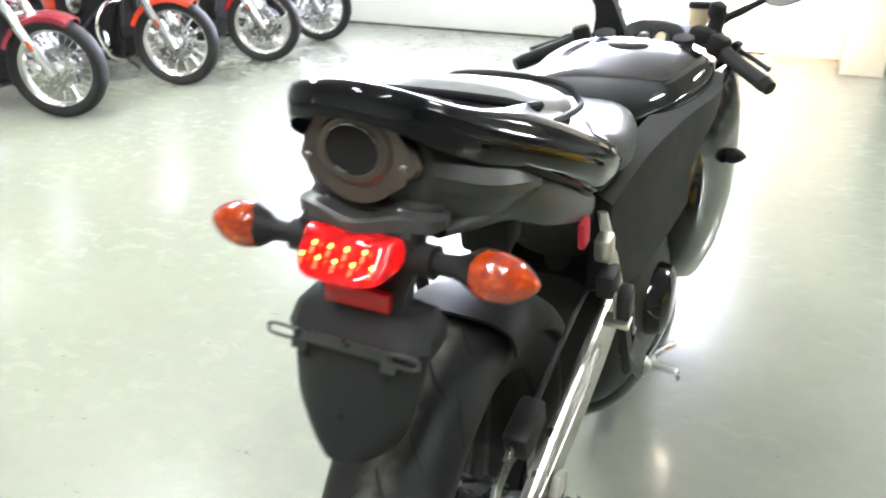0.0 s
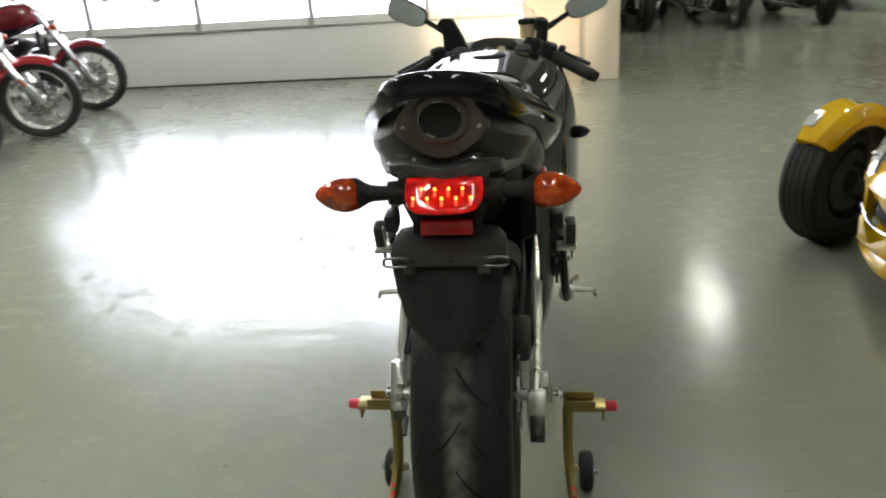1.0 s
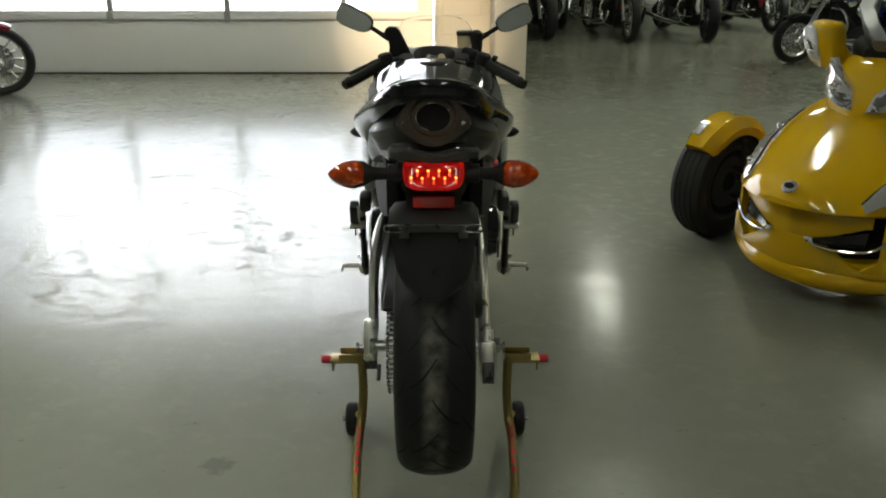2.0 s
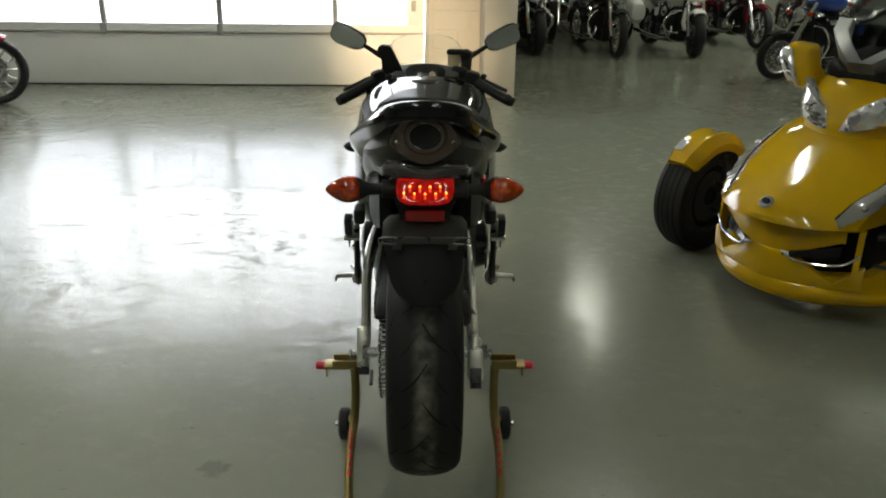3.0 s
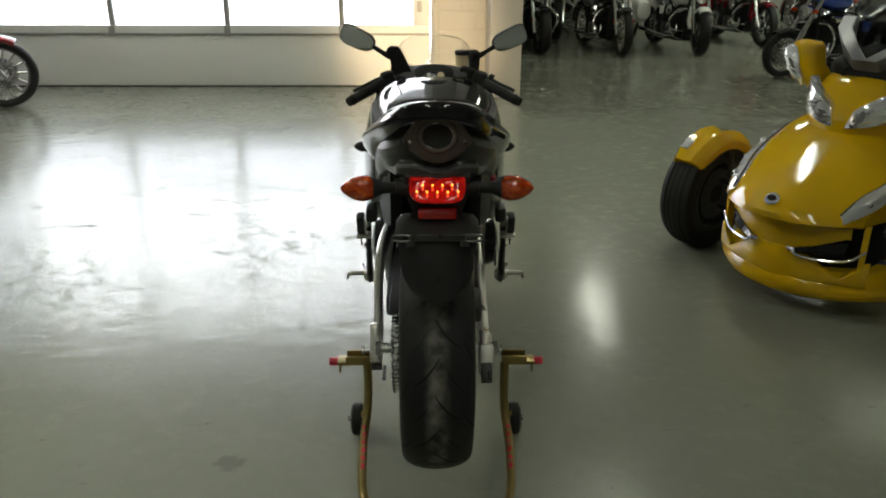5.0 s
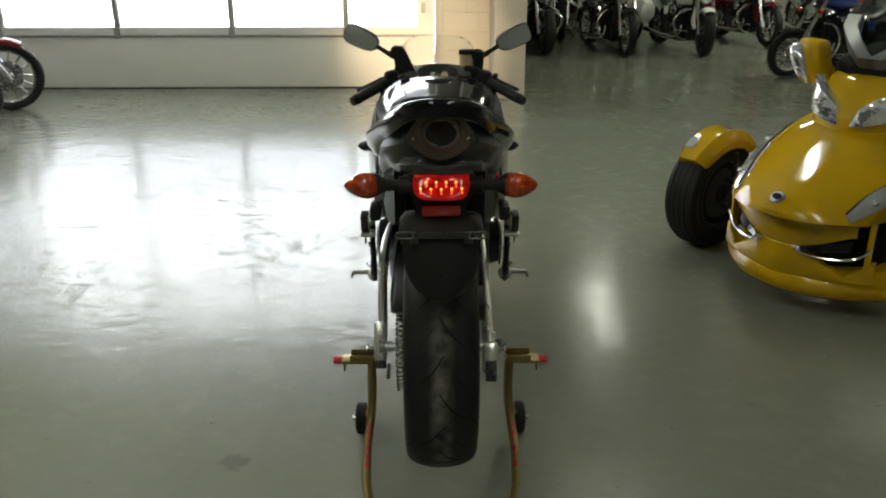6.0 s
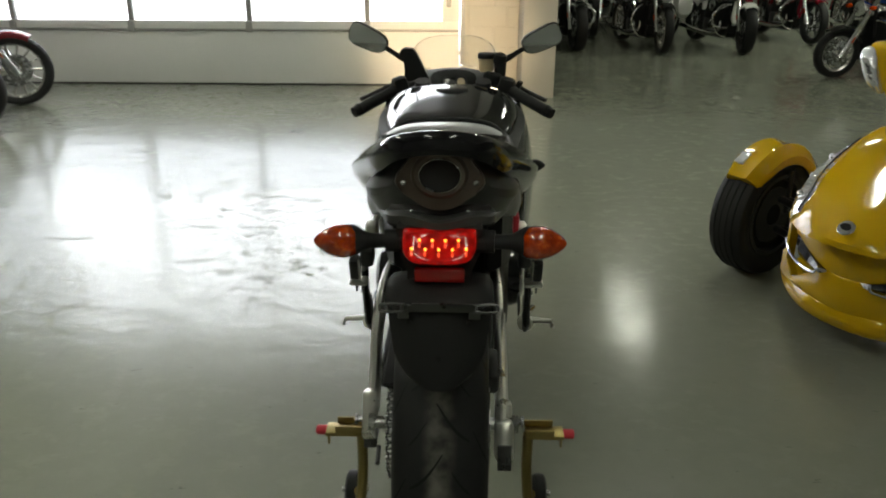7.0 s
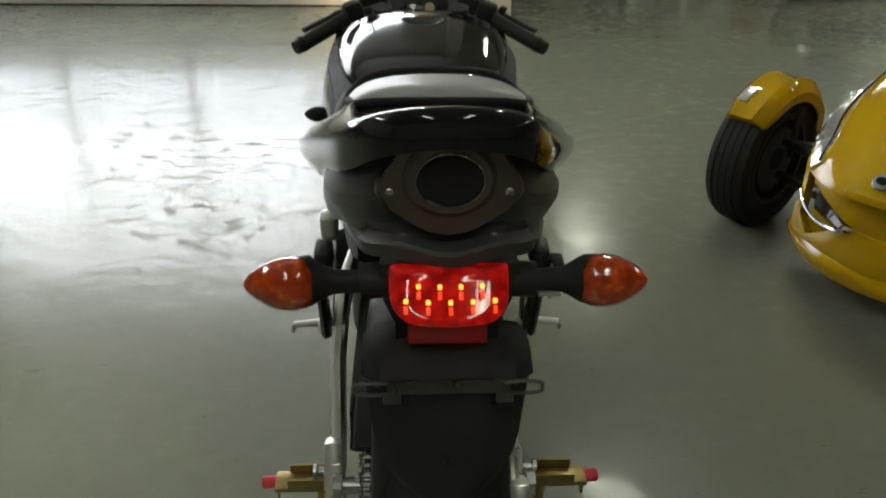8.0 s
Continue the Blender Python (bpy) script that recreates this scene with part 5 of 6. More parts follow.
for s in (-1, 1):
    upper = arc([(0.232, 0.468, 0.494), (0.250, 0.365, 0.550), (0.282, 0.250, 0.596), (0.290, 0.130, 0.650), (0.276, 0.020, 0.706)], 4)
    lower = arc([(0.256, 0.472, 0.464), (0.304, 0.360, 0.506), (0.322, 0.250, 0.556), (0.318, 0.130, 0.618), (0.290, 0.020, 0.692)], 4)
    rows = []
    for i, (u, d) in enumerate(zip(upper, lower)):
        q = math.sin(math.pi * (0.06 + 0.88 * i / (len(upper) - 1)))
        o = Vector((0.016, 0.012, 0.010)) * q
        rows.append([d + Vector((0, 0, -0.004)), d + o * 0.8, (u + d) / 2 + o * 1.3, u + o * 0.7, u + Vector((-0.01, -0.02, -0.002)), d + Vector((-0.04, -0.03, -0.004))])
    bm = skin(B(), rows)
    lo = part("side_lamp", bm if s > 0 else flip(bm), M_CLEAR, trike, "long clear side lamp with chrome insides")
    rim_line = [p + Vector((0.006, 0.004, 0.004)) for p in upper]
    bm = tube(B(), rim_line, 0.0035, 6)
    part("lamp_rim", bm if s > 0 else flip(bm), M_DARK, lo, "black edge of the lamp")
    for i in (4, 8, 12):
        c = (upper[i] + lower[i]) / 2
        part("lamp_bulb", lathe(B(), [(0.002, 0.012), (0.010, 0.009), (0.015, 0.0), (0.002, -0.004)], pose(s * (c.x + 0.016), c.y + 0.012, c.z + 0.008, -50, s * 40, 0), 16), M_CHROME, lo)
    # upper head lamps, leaf shaped, set into the cowl
    rows = []
    for u in range(9):
        q = u / 8
        fwd = Vector((0.010, 0.046, 0)) * math.sin(math.pi * (0.1 + 0.75 * q))
        low = Vector((0.024 + 0.165 * q, 0.125 - 0.085 * q, 0.757 + 0.045 * q ** 1.3)) + fwd
        high = Vector((0.045 + 0.152 * q, 0.112 - 0.080 * q, 0.830 + 0.108 * q ** 0.8)) + fwd
        mid = (low + high) / 2 + Vector((0.010, 0.014, 0)) * math.sin(math.pi * q)
        rows.append([low, mid, high, high + Vector((-0.01, -0.06, 0)), low + Vector((-0.01, -0.06, 0))])
    bm = skin(B(), rows)
    part("head_lamp", bm if s > 0 else flip(bm), M_CLEAR, trike, "clear leaf-shaped head lamp")
    # mirror with its turn lamp
    def pod_ring(z, cx, cy, hx, hy, n=18):
        return [Vector((cx + hx * math.copysign(abs(math.cos(q)) ** 0.7, math.cos(q)), cy + hy * math.copysign(abs(math.sin(q)) ** 0.7, math.sin(q)), z + 0.10 * (cx + hx * math.cos(q) - 0.28))) for q in [2 * math.pi * k / n for k in range(n)]]

    bm = skin(B(), [pod_ring(*r) for r in smooth_rows([(0.86, 0.190, -0.05, 0.034, 0.050), (0.93, 0.228, -0.04, 0.046, 0.060), (1.00, 0.262, -0.04, 0.058, 0.066), (1.055, 0.280, -0.05, 0.060, 0.066), (1.074, 0.282, -0.055, 0.044, 0.050)], 3)])
    mir = part("mirror_pod", bm if s > 0 else flip(bm), M_YELLOW, trike, "yellow mirror pod")
    bm = skin(B(), [pod_ring(*r) for r in smooth_rows([(0.895, 0.255, 0.008, 0.010, 0.018), (0.930, 0.278, 0.012, 0.028, 0.034), (1.00, 0.310, 0.010, 0.036, 0.038), (1.040, 0.322, -0.002, 0.032, 0.036), (1.056, 0.322, -0.008, 0.014, 0.018)], 3)])
    part("turn_lamp", bm if s > 0 else flip(bm), M_CLEAR, mir, "clear turn lamp")
    bm = beam(B(), [(0.15, -0.06, 0.85), (0.20, -0.06, 0.93), (0.250, -0.06, 1.0)], 0.036, [0.13, 0.10, 0.08])
    part("mirror_arm", bm if s > 0 else flip(bm), M_YELLOW, mir)
part("cowl", body(B(), [(0.125, 0.05, 0.785, 0.70, 0.75), (0.09, 0.12, 0.845, 0.68, 0.76), (0.03, 0.19, 0.925, 0.66, 0.78), (-0.06, 0.235, 0.965, 0.62, 0.80), (-0.18, 0.26, 0.975, 0.60, 0.80), (-0.55, 0.27, 0.93, 0.5, 0.75)], 2.8), M_YELLOW, trike, "yellow front cowl")
part("inner_panel", body(B(), [(-0.02, 0.10, 0.99, 0.93, 0.96), (-0.12, 0.20, 1.03, 0.92, 0.97), (-0.34, 0.22, 1.06, 0.88, 0.97)], 3), M_DARK, trike, "black panel under the screen")
for s in (-1, 1):
    part("screen_mount", beam(B(), [(s * 0.02, -0.00, 1.00), (s * 0.10, -0.06, 1.05), (s * 0.18, -0.16, 1.11), (s * 0.20, -0.22, 1.17)], 0.07, [0.06, 0.085, 0.075, 0.03]), M_MOUNT, trike, "grey screen mount")
rings = []
for i in range(8):
    t = i / 7
    y0, z, hw = -0.06 - 0.34 * t, 0.99 + 0.42 * t, 0.20 + 0.05 * math.sin(math.pi * t * 0.8)
    ar = [Vector((hw * math.sin(q), y0 - 0.12 * (1 - math.cos(q)), z)) for q in [radians(-75 + 150 * j / 14) for j in range(15)]]
    rings.append(ar + [p + Vector((0, -0.004, 0)) for p in ar[::-1]])
wsc = part("windscreen", skin(B(), rings), M_TINT, trike, "smoke-tinted tall windscreen")
wsc.visible_shadow = False
part("dash_binnacle", body(B(), [(-0.36, 0.12, 1.14, 1.0, 1.06), (-0.46, 0.15, 1.13, 0.98, 1.05), (-0.58, 0.12, 1.08, 0.95, 1.0)], 3), M_DARK, trike, "black dash binnacle")
part("handlebar", tube(B(), arc([(-0.36, -0.75, 0.98), (-0.2, -0.62, 1.02), (0.2, -0.62, 1.02), (0.36, -0.75, 0.98)], 5), 0.014, 10), M_DARKMETAL, trike)
part("seat", body(B(), [(-0.75, 0.10, 0.80, 0.62, 0.7), (-0.95, 0.19, 0.76, 0.55, 0.66), (-1.25, 0.20, 0.80, 0.55, 0.68), (-1.38, 0.19, 0.93, 0.6, 0.75), (-1.7, 0.18, 0.95, 0.62, 0.78)], 3), M_VINYL, trike, "black seat")
part("rear_body", body(B(), [(-0.5, 0.27, 0.74, 0.25, 0.5), (-0.9, 0.25, 0.62, 0.24, 0.45), (-1.4, 0.28, 0.66, 0.3, 0.5), (-1.9, 0.26, 0.82, 0.42, 0.6), (-2.05, 0.2, 0.8, 0.5, 0.62)], 3), M_YELLOW, trike, "yellow rear body")
rw = part("rear_wheel", tyre_mesh(0.30, 0.22, 0.19, 48), M_RUBBER, trike, "wide rear tyre")
rw.location = (0, -1.72, 0.30)
part("rim", lathe(B(), [(0.02, -0.06), (0.19, -0.08), (0.19, 0.08), (0.02, 0.06)], AX, 32), M_SILVER, rw)
for s in (-1, 1):
    w = part("front_wheel", lathe(B(), [(0.17, -0.075), (0.19, -0.075), (0.192, 0.075), (0.17, 0.075)], AX, 36, wrap=True), M_DARKMETAL, trike, "black alloy front wheel")
    w.location = (s * 0.668, 0.008, 0.283)
    w.rotation_euler = (0, 0, radians(0))
    prof = [(0.19, -0.07), (0.215, -0.083), (0.255, -0.086), (0.273, -0.078), (0.282, -0.06), (0.285, -0.03), (0.286, 0.0), (0.285, 0.03), (0.282, 0.06), (0.273, 0.078), (0.255, 0.086), (0.215, 0.083), (0.19, 0.07)]
    ty = part("tyre", lathe(B(), prof, AX, 64, wrap=True), M_RUBBER, w, "black car-type tyre")
    # raised dark rings paint the shade of the tread's grooves
    bm = B()
    for gxx in (-0.045, -0.015, 0.015, 0.045):
        lathe(bm, [(0.2868, gxx - 0.003), (0.2868, gxx + 0.003), (0.283, gxx + 0.003), (0.283, gxx - 0.003)], AX, 64, wrap=True)
    part("groove_strip", bm, M_GROOVESHADE, w)
    part("hub", lathe(B(), [(0.01, -s * 0.055), (0.10, -s * 0.055), (0.165, -s * 0.045), (0.168, -s * 0.03), (0.06, s * 0.06), (0.01, s * 0.065)], AX, 32), M_DARK, w, "dark wheel hub and shield")
    for k in range(5):
        a = 2 * math.pi * k / 5
        part("spoke", tube(B(), [(s * 0.03, 0.04 * math.sin(a), 0.04 * math.cos(a)), (s * 0.045, 0.18 * math.sin(a), 0.18 * math.cos(a))], [0.024, 0.018], 8), M_DARKMETAL, w)
    part("brake_disc", lathe(B(), [(0.05, -0.04), (0.13, -0.04), (0.13, -0.032), (0.05, -0.032)], pose(-s * 0.02, 0, 0) @ AX, 32, wrap=True), M_DARKMETAL, w)
    for zz in (0.22, 0.36):
        part("suspension_arm", tube(B(), [(s * 0.24, -0.10, zz), (s * 0.59, 0.0, zz)], 0.017, 10), M_DARKMETAL, trike)
        part("suspension_arm", tube(B(), [(s * 0.24, 0.14, zz), (s * 0.59, 0.0, zz)], 0.017, 10), M_DARKMETAL, trike)
    # fender over the wheel, thick and rounded
    rings = []
    for k in range(15):
        a = radians(50 - 128 * k / 14)
        g = 1.0 - 0.25 * max(0.0, (k - 11) / 3) - 0.22 * max(0.0, (2 - k) / 2)
        prof2 = [(-0.098, 0.262), (-0.104, 0.300), (-0.082, 0.334), (-0.060, 0.350), (-0.035, 0.345), (0.035, 0.347), (0.060, 0.353), (0.082, 0.338), (0.104, 0.300), (0.098, 0.255), (0.090, 0.256), (0.092, 0.300), (0.0, 0.318), (-0.092, 0.298), (-0.09, 0.262)]
        rings.append([Vector((s * 0.655 + s * x * g * 0.9, 0.008 + (rr - 0.018) * math.sin(a), 0.283 + (rr - 0.018) * math.cos(a))) for x, rr in prof2])
    fe = part("fender", skin(B(), rings), M_YELLOW, trike, "yellow fender over the wheel")
    part("fender_vent", box(B(), (s * 0.69, 0.185, 0.560), (0.045, 0.07, 0.012), (-33, 0, 0), bev=0.005), M_SILVER, fe, "small silver inlay")
    part("fender_stay", tube(B(), [(s * 0.57, -0.02, 0.30), (s * 0.57, -0.02, 0.50)], 0.012, 8), M_DARKMETAL, fe)

# ---- other motorcycles in the hall ----
def paint(name, rgb):
    return mat(name, rgb, 0.18, var=0.08, scale=4, fine=500, bump=0.0, coat=1.0, rvar=0.04)


P_ORANGE, P_RED, P_BURG = paint("red_orange_paint", (0.42, 0.035, 0.010)), paint("candy_red_paint", (0.24, 0.010, 0.014)), paint("burgundy_paint", (0.16, 0.010, 0.018))
P_WHITE, P_BLUE, P_DARK = paint("white_paint", (0.75, 0.75, 0.72)), paint("blue_paint", (0.02, 0.06, 0.35)), paint("black_paint", (0.010, 0.010, 0.011))
M_ALLOY = mat("polished_alloy_wheel", (0.62, 0.61, 0.57), 0.25, metal=0.7, var=0.1, scale=20)


def road_wheel(parent, at, r, w, style, rim_mat, m=None):
    wh = part("wheel", lathe(B(), [(r - 0.075, -w * 0.30), (r - 0.062, -w * 0.36), (r - 0.085, -0.012), (r - 0.085, 0.012), (r - 0.062, w * 0.36), (r - 0.075, w * 0.30), (r - 0.095, 0.016), (r - 0.095, -0.016)], AX, 40, wrap=True), rim_mat, parent, "bright alloy rim" if rim_mat is not M_DARKMETAL else "dark rim")
    wh.matrix_basis = m or pose(*at)
    part("tyre", tyre_mesh(r, w, r - 0.075, 48), M_RUBBER, wh, "black rubber tyre")
    part("hub", lathe(B(), [(0.012, -0.05), (0.035, -0.05), (0.045, -0.03), (0.045, 0.03), (0.035, 0.05), (0.012, 0.05)], AX, 20), rim_mat, wh)
    n = {"fan": 14, "five": 5, "wire": 28, "six": 6}[style]
    for k in range(n):
        a = 2 * math.pi * k / n
        d, d2 = Vector((0, math.sin(a), math.cos(a))), Vector((0, math.sin(a + 0.22), math.cos(a + 0.22)))
        if style == "wire":
            part("spoke", tube(B(), [d * 0.03 + Vector((0.03 * (-1) ** k, 0, 0)), d2 * (r - 0.09)], 0.0028, 6), M_CHROME, wh)
        elif style == "fan":
            part("spoke", tube(B(), [d * 0.04, d2 * (r - 0.09)], [0.011, 0.009], 8), rim_mat, wh)
        else:
            bm = B()
            t = Vector((0, d.z, -d.y))
            skin(bm, [[d * q + t * (off + c * hw) + Vector((x, 0, 0)) for c, x in ((-1, -0.012), (1, -0.012), (1, 0.012), (-1, 0.012))] for q, hw, off in ((0.03, 0.020, 0.0), (0.11, 0.016, 0.012), (0.17, 0.018, 0.012), (r - 0.085, 0.026, 0.0))])
            part("spoke", bm, rim_mat, wh)
    for s in (-1, 1):
        part("brake_disc", lathe(B(), [(0.065, s * 0.052), (0.140, s * 0.052), (0.140, s * 0.057), (0.065, s * 0.057)], AX, 32, wrap=True), M_STEEL, wh, "steel brake disc")
    part("axle", tube(B(), [(-0.11, 0, 0), (0.11, 0, 0)], 0.012, 10), M_CHROME, wh)
    return wh


def cruiser(m, label, colour, fender=None, style="fan", rim=None, steer=22.0, windshield=False, bags=False, r=0.32, group="parked motorcycles", kind_name="cruiser_motorcycle", bulk=1.0, wide=0.12, lift=0.0):
    """A parked cruiser, front towards +y, its origin on the floor between the wheels."""
    t = thing(kind_name, m, label, "motorcycle", group)
    rim = rim or M_ALLOY
    fender = fender or colour
    fy = 0.86
    st = pose(0, fy - 0.10, 0, 0, 0, steer) @ pose(0, 0.10, 0)  # steering turn about the fork's foot

    def front(name, bm, material, parent, text=""):
        bmesh.ops.transform(bm, matrix=st, verts=bm.verts)
        return part(name, bm, material, parent, text)

    road_wheel(t, None, r, wide, style, rim, st @ pose(0, 0, r))
    road_wheel(t, (0, -0.78, r - 0.01), r - 0.01, 0.17, style, rim)
    rings = []
    for k in range(13):
        a = radians(30 - 96 * k / 12)
        rings.append([Vector((x, (r + 0.025 + h) * math.sin(a), r + (r + 0.025 + h) * math.cos(a))) for x, h in ((-0.085, -0.045), (-0.082, -0.015), (-0.05, 0.010), (0, 0.016), (0.05, 0.010), (0.082, -0.015), (0.085, -0.045), (0.078, -0.045), (0.075, -0.015), (0, 0.008), (-0.075, -0.015), (-0.078, -0.045))])
    front("front_fender", skin(B(), rings), fender, t, "painted front fender")
    for s in (-1, 1):
        front("fork_leg", tube(B(), [(s * 0.105, 0.02, r), (s * 0.105, -0.16, r + 0.30), (s * 0.105, -0.34, r + 0.62)], [0.030, 0.030, 0.022], 14), M_CHROME, t, "chrome fork leg")
        front("fork_slider", tube(B(), [(s * 0.105, 0.03, r - 0.03), (s * 0.105, -0.15, r + 0.27)], 0.034, 14), M_CHROME, t)
        front("signal", lathe(B(), [(0.002, 0.03), (0.02, 0.026), (0.028, 0.0), (0.02, -0.03), (0.002, -0.035)], pose(s * 0.19, -0.20, r + 0.50, -90, 0, 0), 16), M_AMBER, t, "amber turn signal")
        front("grip", tube(B(), [(s * 0.34, -0.55, r + 0.74), (s * 0.42, -0.62, r + 0.73)], 0.017, 12), M_RUBBER, t, "black grip")
        front("fork_reflector", box(B(), (s * 0.142, -0.075, r + 0.16), (0.008, 0.02, 0.07), (31, 0, 0), bev=0.003), M_AMBER, t, "small amber reflector")
        front("caliper", box(B(), (s * 0.08, -0.10, r + 0.02), (0.05, 0.06, 0.10), (20, 0, 0), bev=0.012), M_DARKMETAL if bulk < 1 else M_CHROME, t)
    front("handlebar", tube(B(), arc([(-0.40, -0.60, r + 0.73), (-0.25, -0.44, r + 0.76), (-0.08, -0.34, r + 0.66), (0.08, -0.34, r + 0.66), (0.25, -0.44, r + 0.76), (0.40, -0.60, r + 0.73)], 5), 0.013, 10), M_CHROME, t, "chrome handlebar")
    hl = front("headlight", lathe(B(), [(0.003, -0.12), (0.05, -0.11), (0.082, -0.05), (0.090, 0.0), (0.094, 0.012), (0.086, 0.018), (0.003, 0.018)], pose(0, -0.20, r + 0.48, -90, 0, 0), 24), M_CHROME, t, "chrome headlight shell")
    front("lens", lathe(B(), [(0.003, 0.03), (0.05, 0.027), (0.084, 0.017), (0.003, 0.012)], pose(0, -0.20, r + 0.48, -90, 0, 0), 24), M_CLEAR, hl)
    part("fuel_tank", body(B(), [(y, w, a + lift, b + lift, c + lift) for y, w, a, b, c in ((-0.12, 0.07, 0.76, 0.66, 0.71), (0.0, 0.13, 0.84, 0.64, 0.73), (0.2, 0.165, 0.90, 0.64, 0.75), (0.38, 0.14, 0.90, 0.68, 0.78), (0.46, 0.07, 0.87, 0.72, 0.79))], 2.4), colour, t, "glossy painted fuel tank")
    part("seat", body(B(), [(-0.85, 0.10, 0.80, 0.70, 0.75), (-0.6, 0.14, 0.78, 0.66, 0.71), (-0.35, 0.17, 0.70, 0.6, 0.65), (-0.1, 0.13, 0.73, 0.64, 0.68)], 2.8), M_VINYL, t, "black seat")
    rings = []
    for k in range(13):
        a = radians(40 - 130 * k / 12)
        rings.append([Vector((x, -0.78 + (r + 0.04 + h) * math.sin(a), r + (r + 0.04 + h) * math.cos(a))) for x, h in ((-0.11, -0.10), (-0.105, -0.02), (-0.06, 0.02), (0.06, 0.02), (0.105, -0.02), (0.11, -0.10), (0.10, -0.10), (0.095, -0.03), (-0.095, -0.03), (-0.10, -0.10))])
    part("rear_fender", skin(B(), rings), fender, t, "painted rear fender")
    part("crankcase", body(B(), [(-0.35, 0.10, 0.42, 0.17, 0.3), (-0.2, 0.16, 0.46, 0.14, 0.3), (0.1, 0.17, 0.46, 0.13, 0.3), (0.32, 0.12, 0.42, 0.15, 0.28)], 3), M_DARKMETAL, t, "dark engine case")
    for tilt, y in ((22, 0.12), (-22, -0.12)):
        cyl = part("cylinder", lathe(B(), [(0.01, 0.0)] + [q for k in range(9) for q in ((0.058, 0.02 + 0.024 * k), (0.078, 0.022 + 0.024 * k), (0.078, 0.034 + 0.024 * k), (0.058, 0.036 + 0.024 * k))] + [(0.06, 0.25), (0.01, 0.26)], pose(0, y, 0.38, -tilt, 0, 0), 20), M_DARKMETAL, t, "finned cylinder")
    for s in (-1, 1):
        part("engine_cover", lathe(B(), [(0.004, 0.03), (0.06, 0.028), (0.085, 0.015), (0.09, 0.0), (0.004, -0.02)], pose(s * 0.165, -0.04 + 0.1 * s, 0.30, 0, 90 * s, 0), 24), M_CHROME, t, "round chrome engine cover")
        part("exhaust_pipe", tube(B(), arc([(s * 0.10, 0.22, 0.46), (s * 0.17, 0.34, 0.30), (s * 0.19, 0.12, 0.20), (s * 0.20, -0.4, 0.20), (s * 0.20, -1.05, 0.24)], 5), [0.022] * 12 + [0.038] * 9, 12), M_CHROME, t, "chrome exhaust pipe")
        part("floorboard", box(B(), (s * 0.26, 0.30, 0.26), (0.10, 0.26, 0.02), (0, 0, 0), bev=0.006), M_DARKMETAL, t)
        part("down_tube", tube(B(), [(s * 0.05, 0.46, 0.80), (s * 0.10, 0.40, 0.18), (s * 0.12, -0.4, 0.15)], 0.018, 10), M_PLASTIC, t, "black frame tube")
    part("backbone", tube(B(), [(0, 0.50, 0.86), (0, -0.2, 0.66), (0, -0.6, 0.55)], 0.03, 12), M_PLASTIC, t)
    part("radiator", box(B(), (0, 0.40, 0.50), (0.22, 0.05, 0.32), (8, 0, 0), bev=0.01), M_DARK, t, "black radiator")
    part("engine_block", body(B(), [(-0.36, 0.10, 0.60, 0.16, 0.4), (-0.2, 0.15, 0.70, 0.14, 0.42), (0.12, 0.16, 0.72, 0.14, 0.42), (0.34, 0.15, 0.68, 0.17, 0.4), (0.42, 0.12, 0.62, 0.22, 0.4)], 3.2), M_DARK, t, "black engine and frame mass")
    for s in (-1, 1):
        part("air_cleaner", lathe(B(), [(0.004, 0.04), (0.05, 0.036), (0.075, 0.02), (0.08, 0.0), (0.004, -0.02)], pose(s * 0.17, 0.05, 0.58, 0, 90 * s, 0), 22), M_CHROME, t, "round chrome air cleaner")
        for yy in (-0.16, 0.20):
            part("rocker_cover", box(B(), (s * 0.12, yy, 0.665), (0.10, 0.12, 0.06), (0, 12 * s, 0), bev=0.018), M_CHROME, t, "chrome rocker cover")
        part("engine_guard", tube(B(), arc([(s * 0.08, 0.44, 0.62), (s * 0.24, 0.46, 0.60), (s * 0.33, 0.45, 0.44), (s * 0.24, 0.43, 0.24), (s * 0.10, 0.40, 0.18)], 5), 0.014, 10), M_CHROME, t, "chrome engine guard")
        part("cooling_hose", tube(B(), arc([(s * 0.10, 0.43, 0.66), (s * 0.15, 0.30, 0.56), (s * 0.17, 0.10, 0.40)], 4), 0.013, 8), M_RUBSEAL, t)
        part("frame_cover", box(B(), (s * 0.13, -0.30, 0.56), (0.03, 0.16, 0.13), (10, 0, 0), bev=0.014), colour, t, "painted side cover")
    part("horn", lathe(B(), [(0.004, 0.02), (0.035, 0.018), (0.042, 0.0), (0.02, -0.03), (0.004, -0.03)], pose(0.0, 0.47, 0.74, -90, 0, 0), 18), M_CHROME, t, "chrome horn")
    part("side_stand", tube(B(), [(-0.14, 0.05, 0.18), (-0.30, 0.10, 0.012)], 0.012, 8), M_DARKMETAL, t)
    if bags:
        for s in (-1, 1):
            bag = part("saddlebag", skin(B(), [ring(y, 0.11, zt, zb, cx=s * 0.31, e=3.2, n=20) for y, zt, zb in ((-1.18, 0.66, 0.42), (-1.12, 0.70, 0.36), (-0.65, 0.70, 0.34), (-0.58, 0.64, 0.40))]), colour, t, "painted hard saddlebag")
            part("latch", box(B(), (s * 0.425, -0.88, 0.60), (0.012, 0.08, 0.025), bev=0.004), M_CHROME, bag)
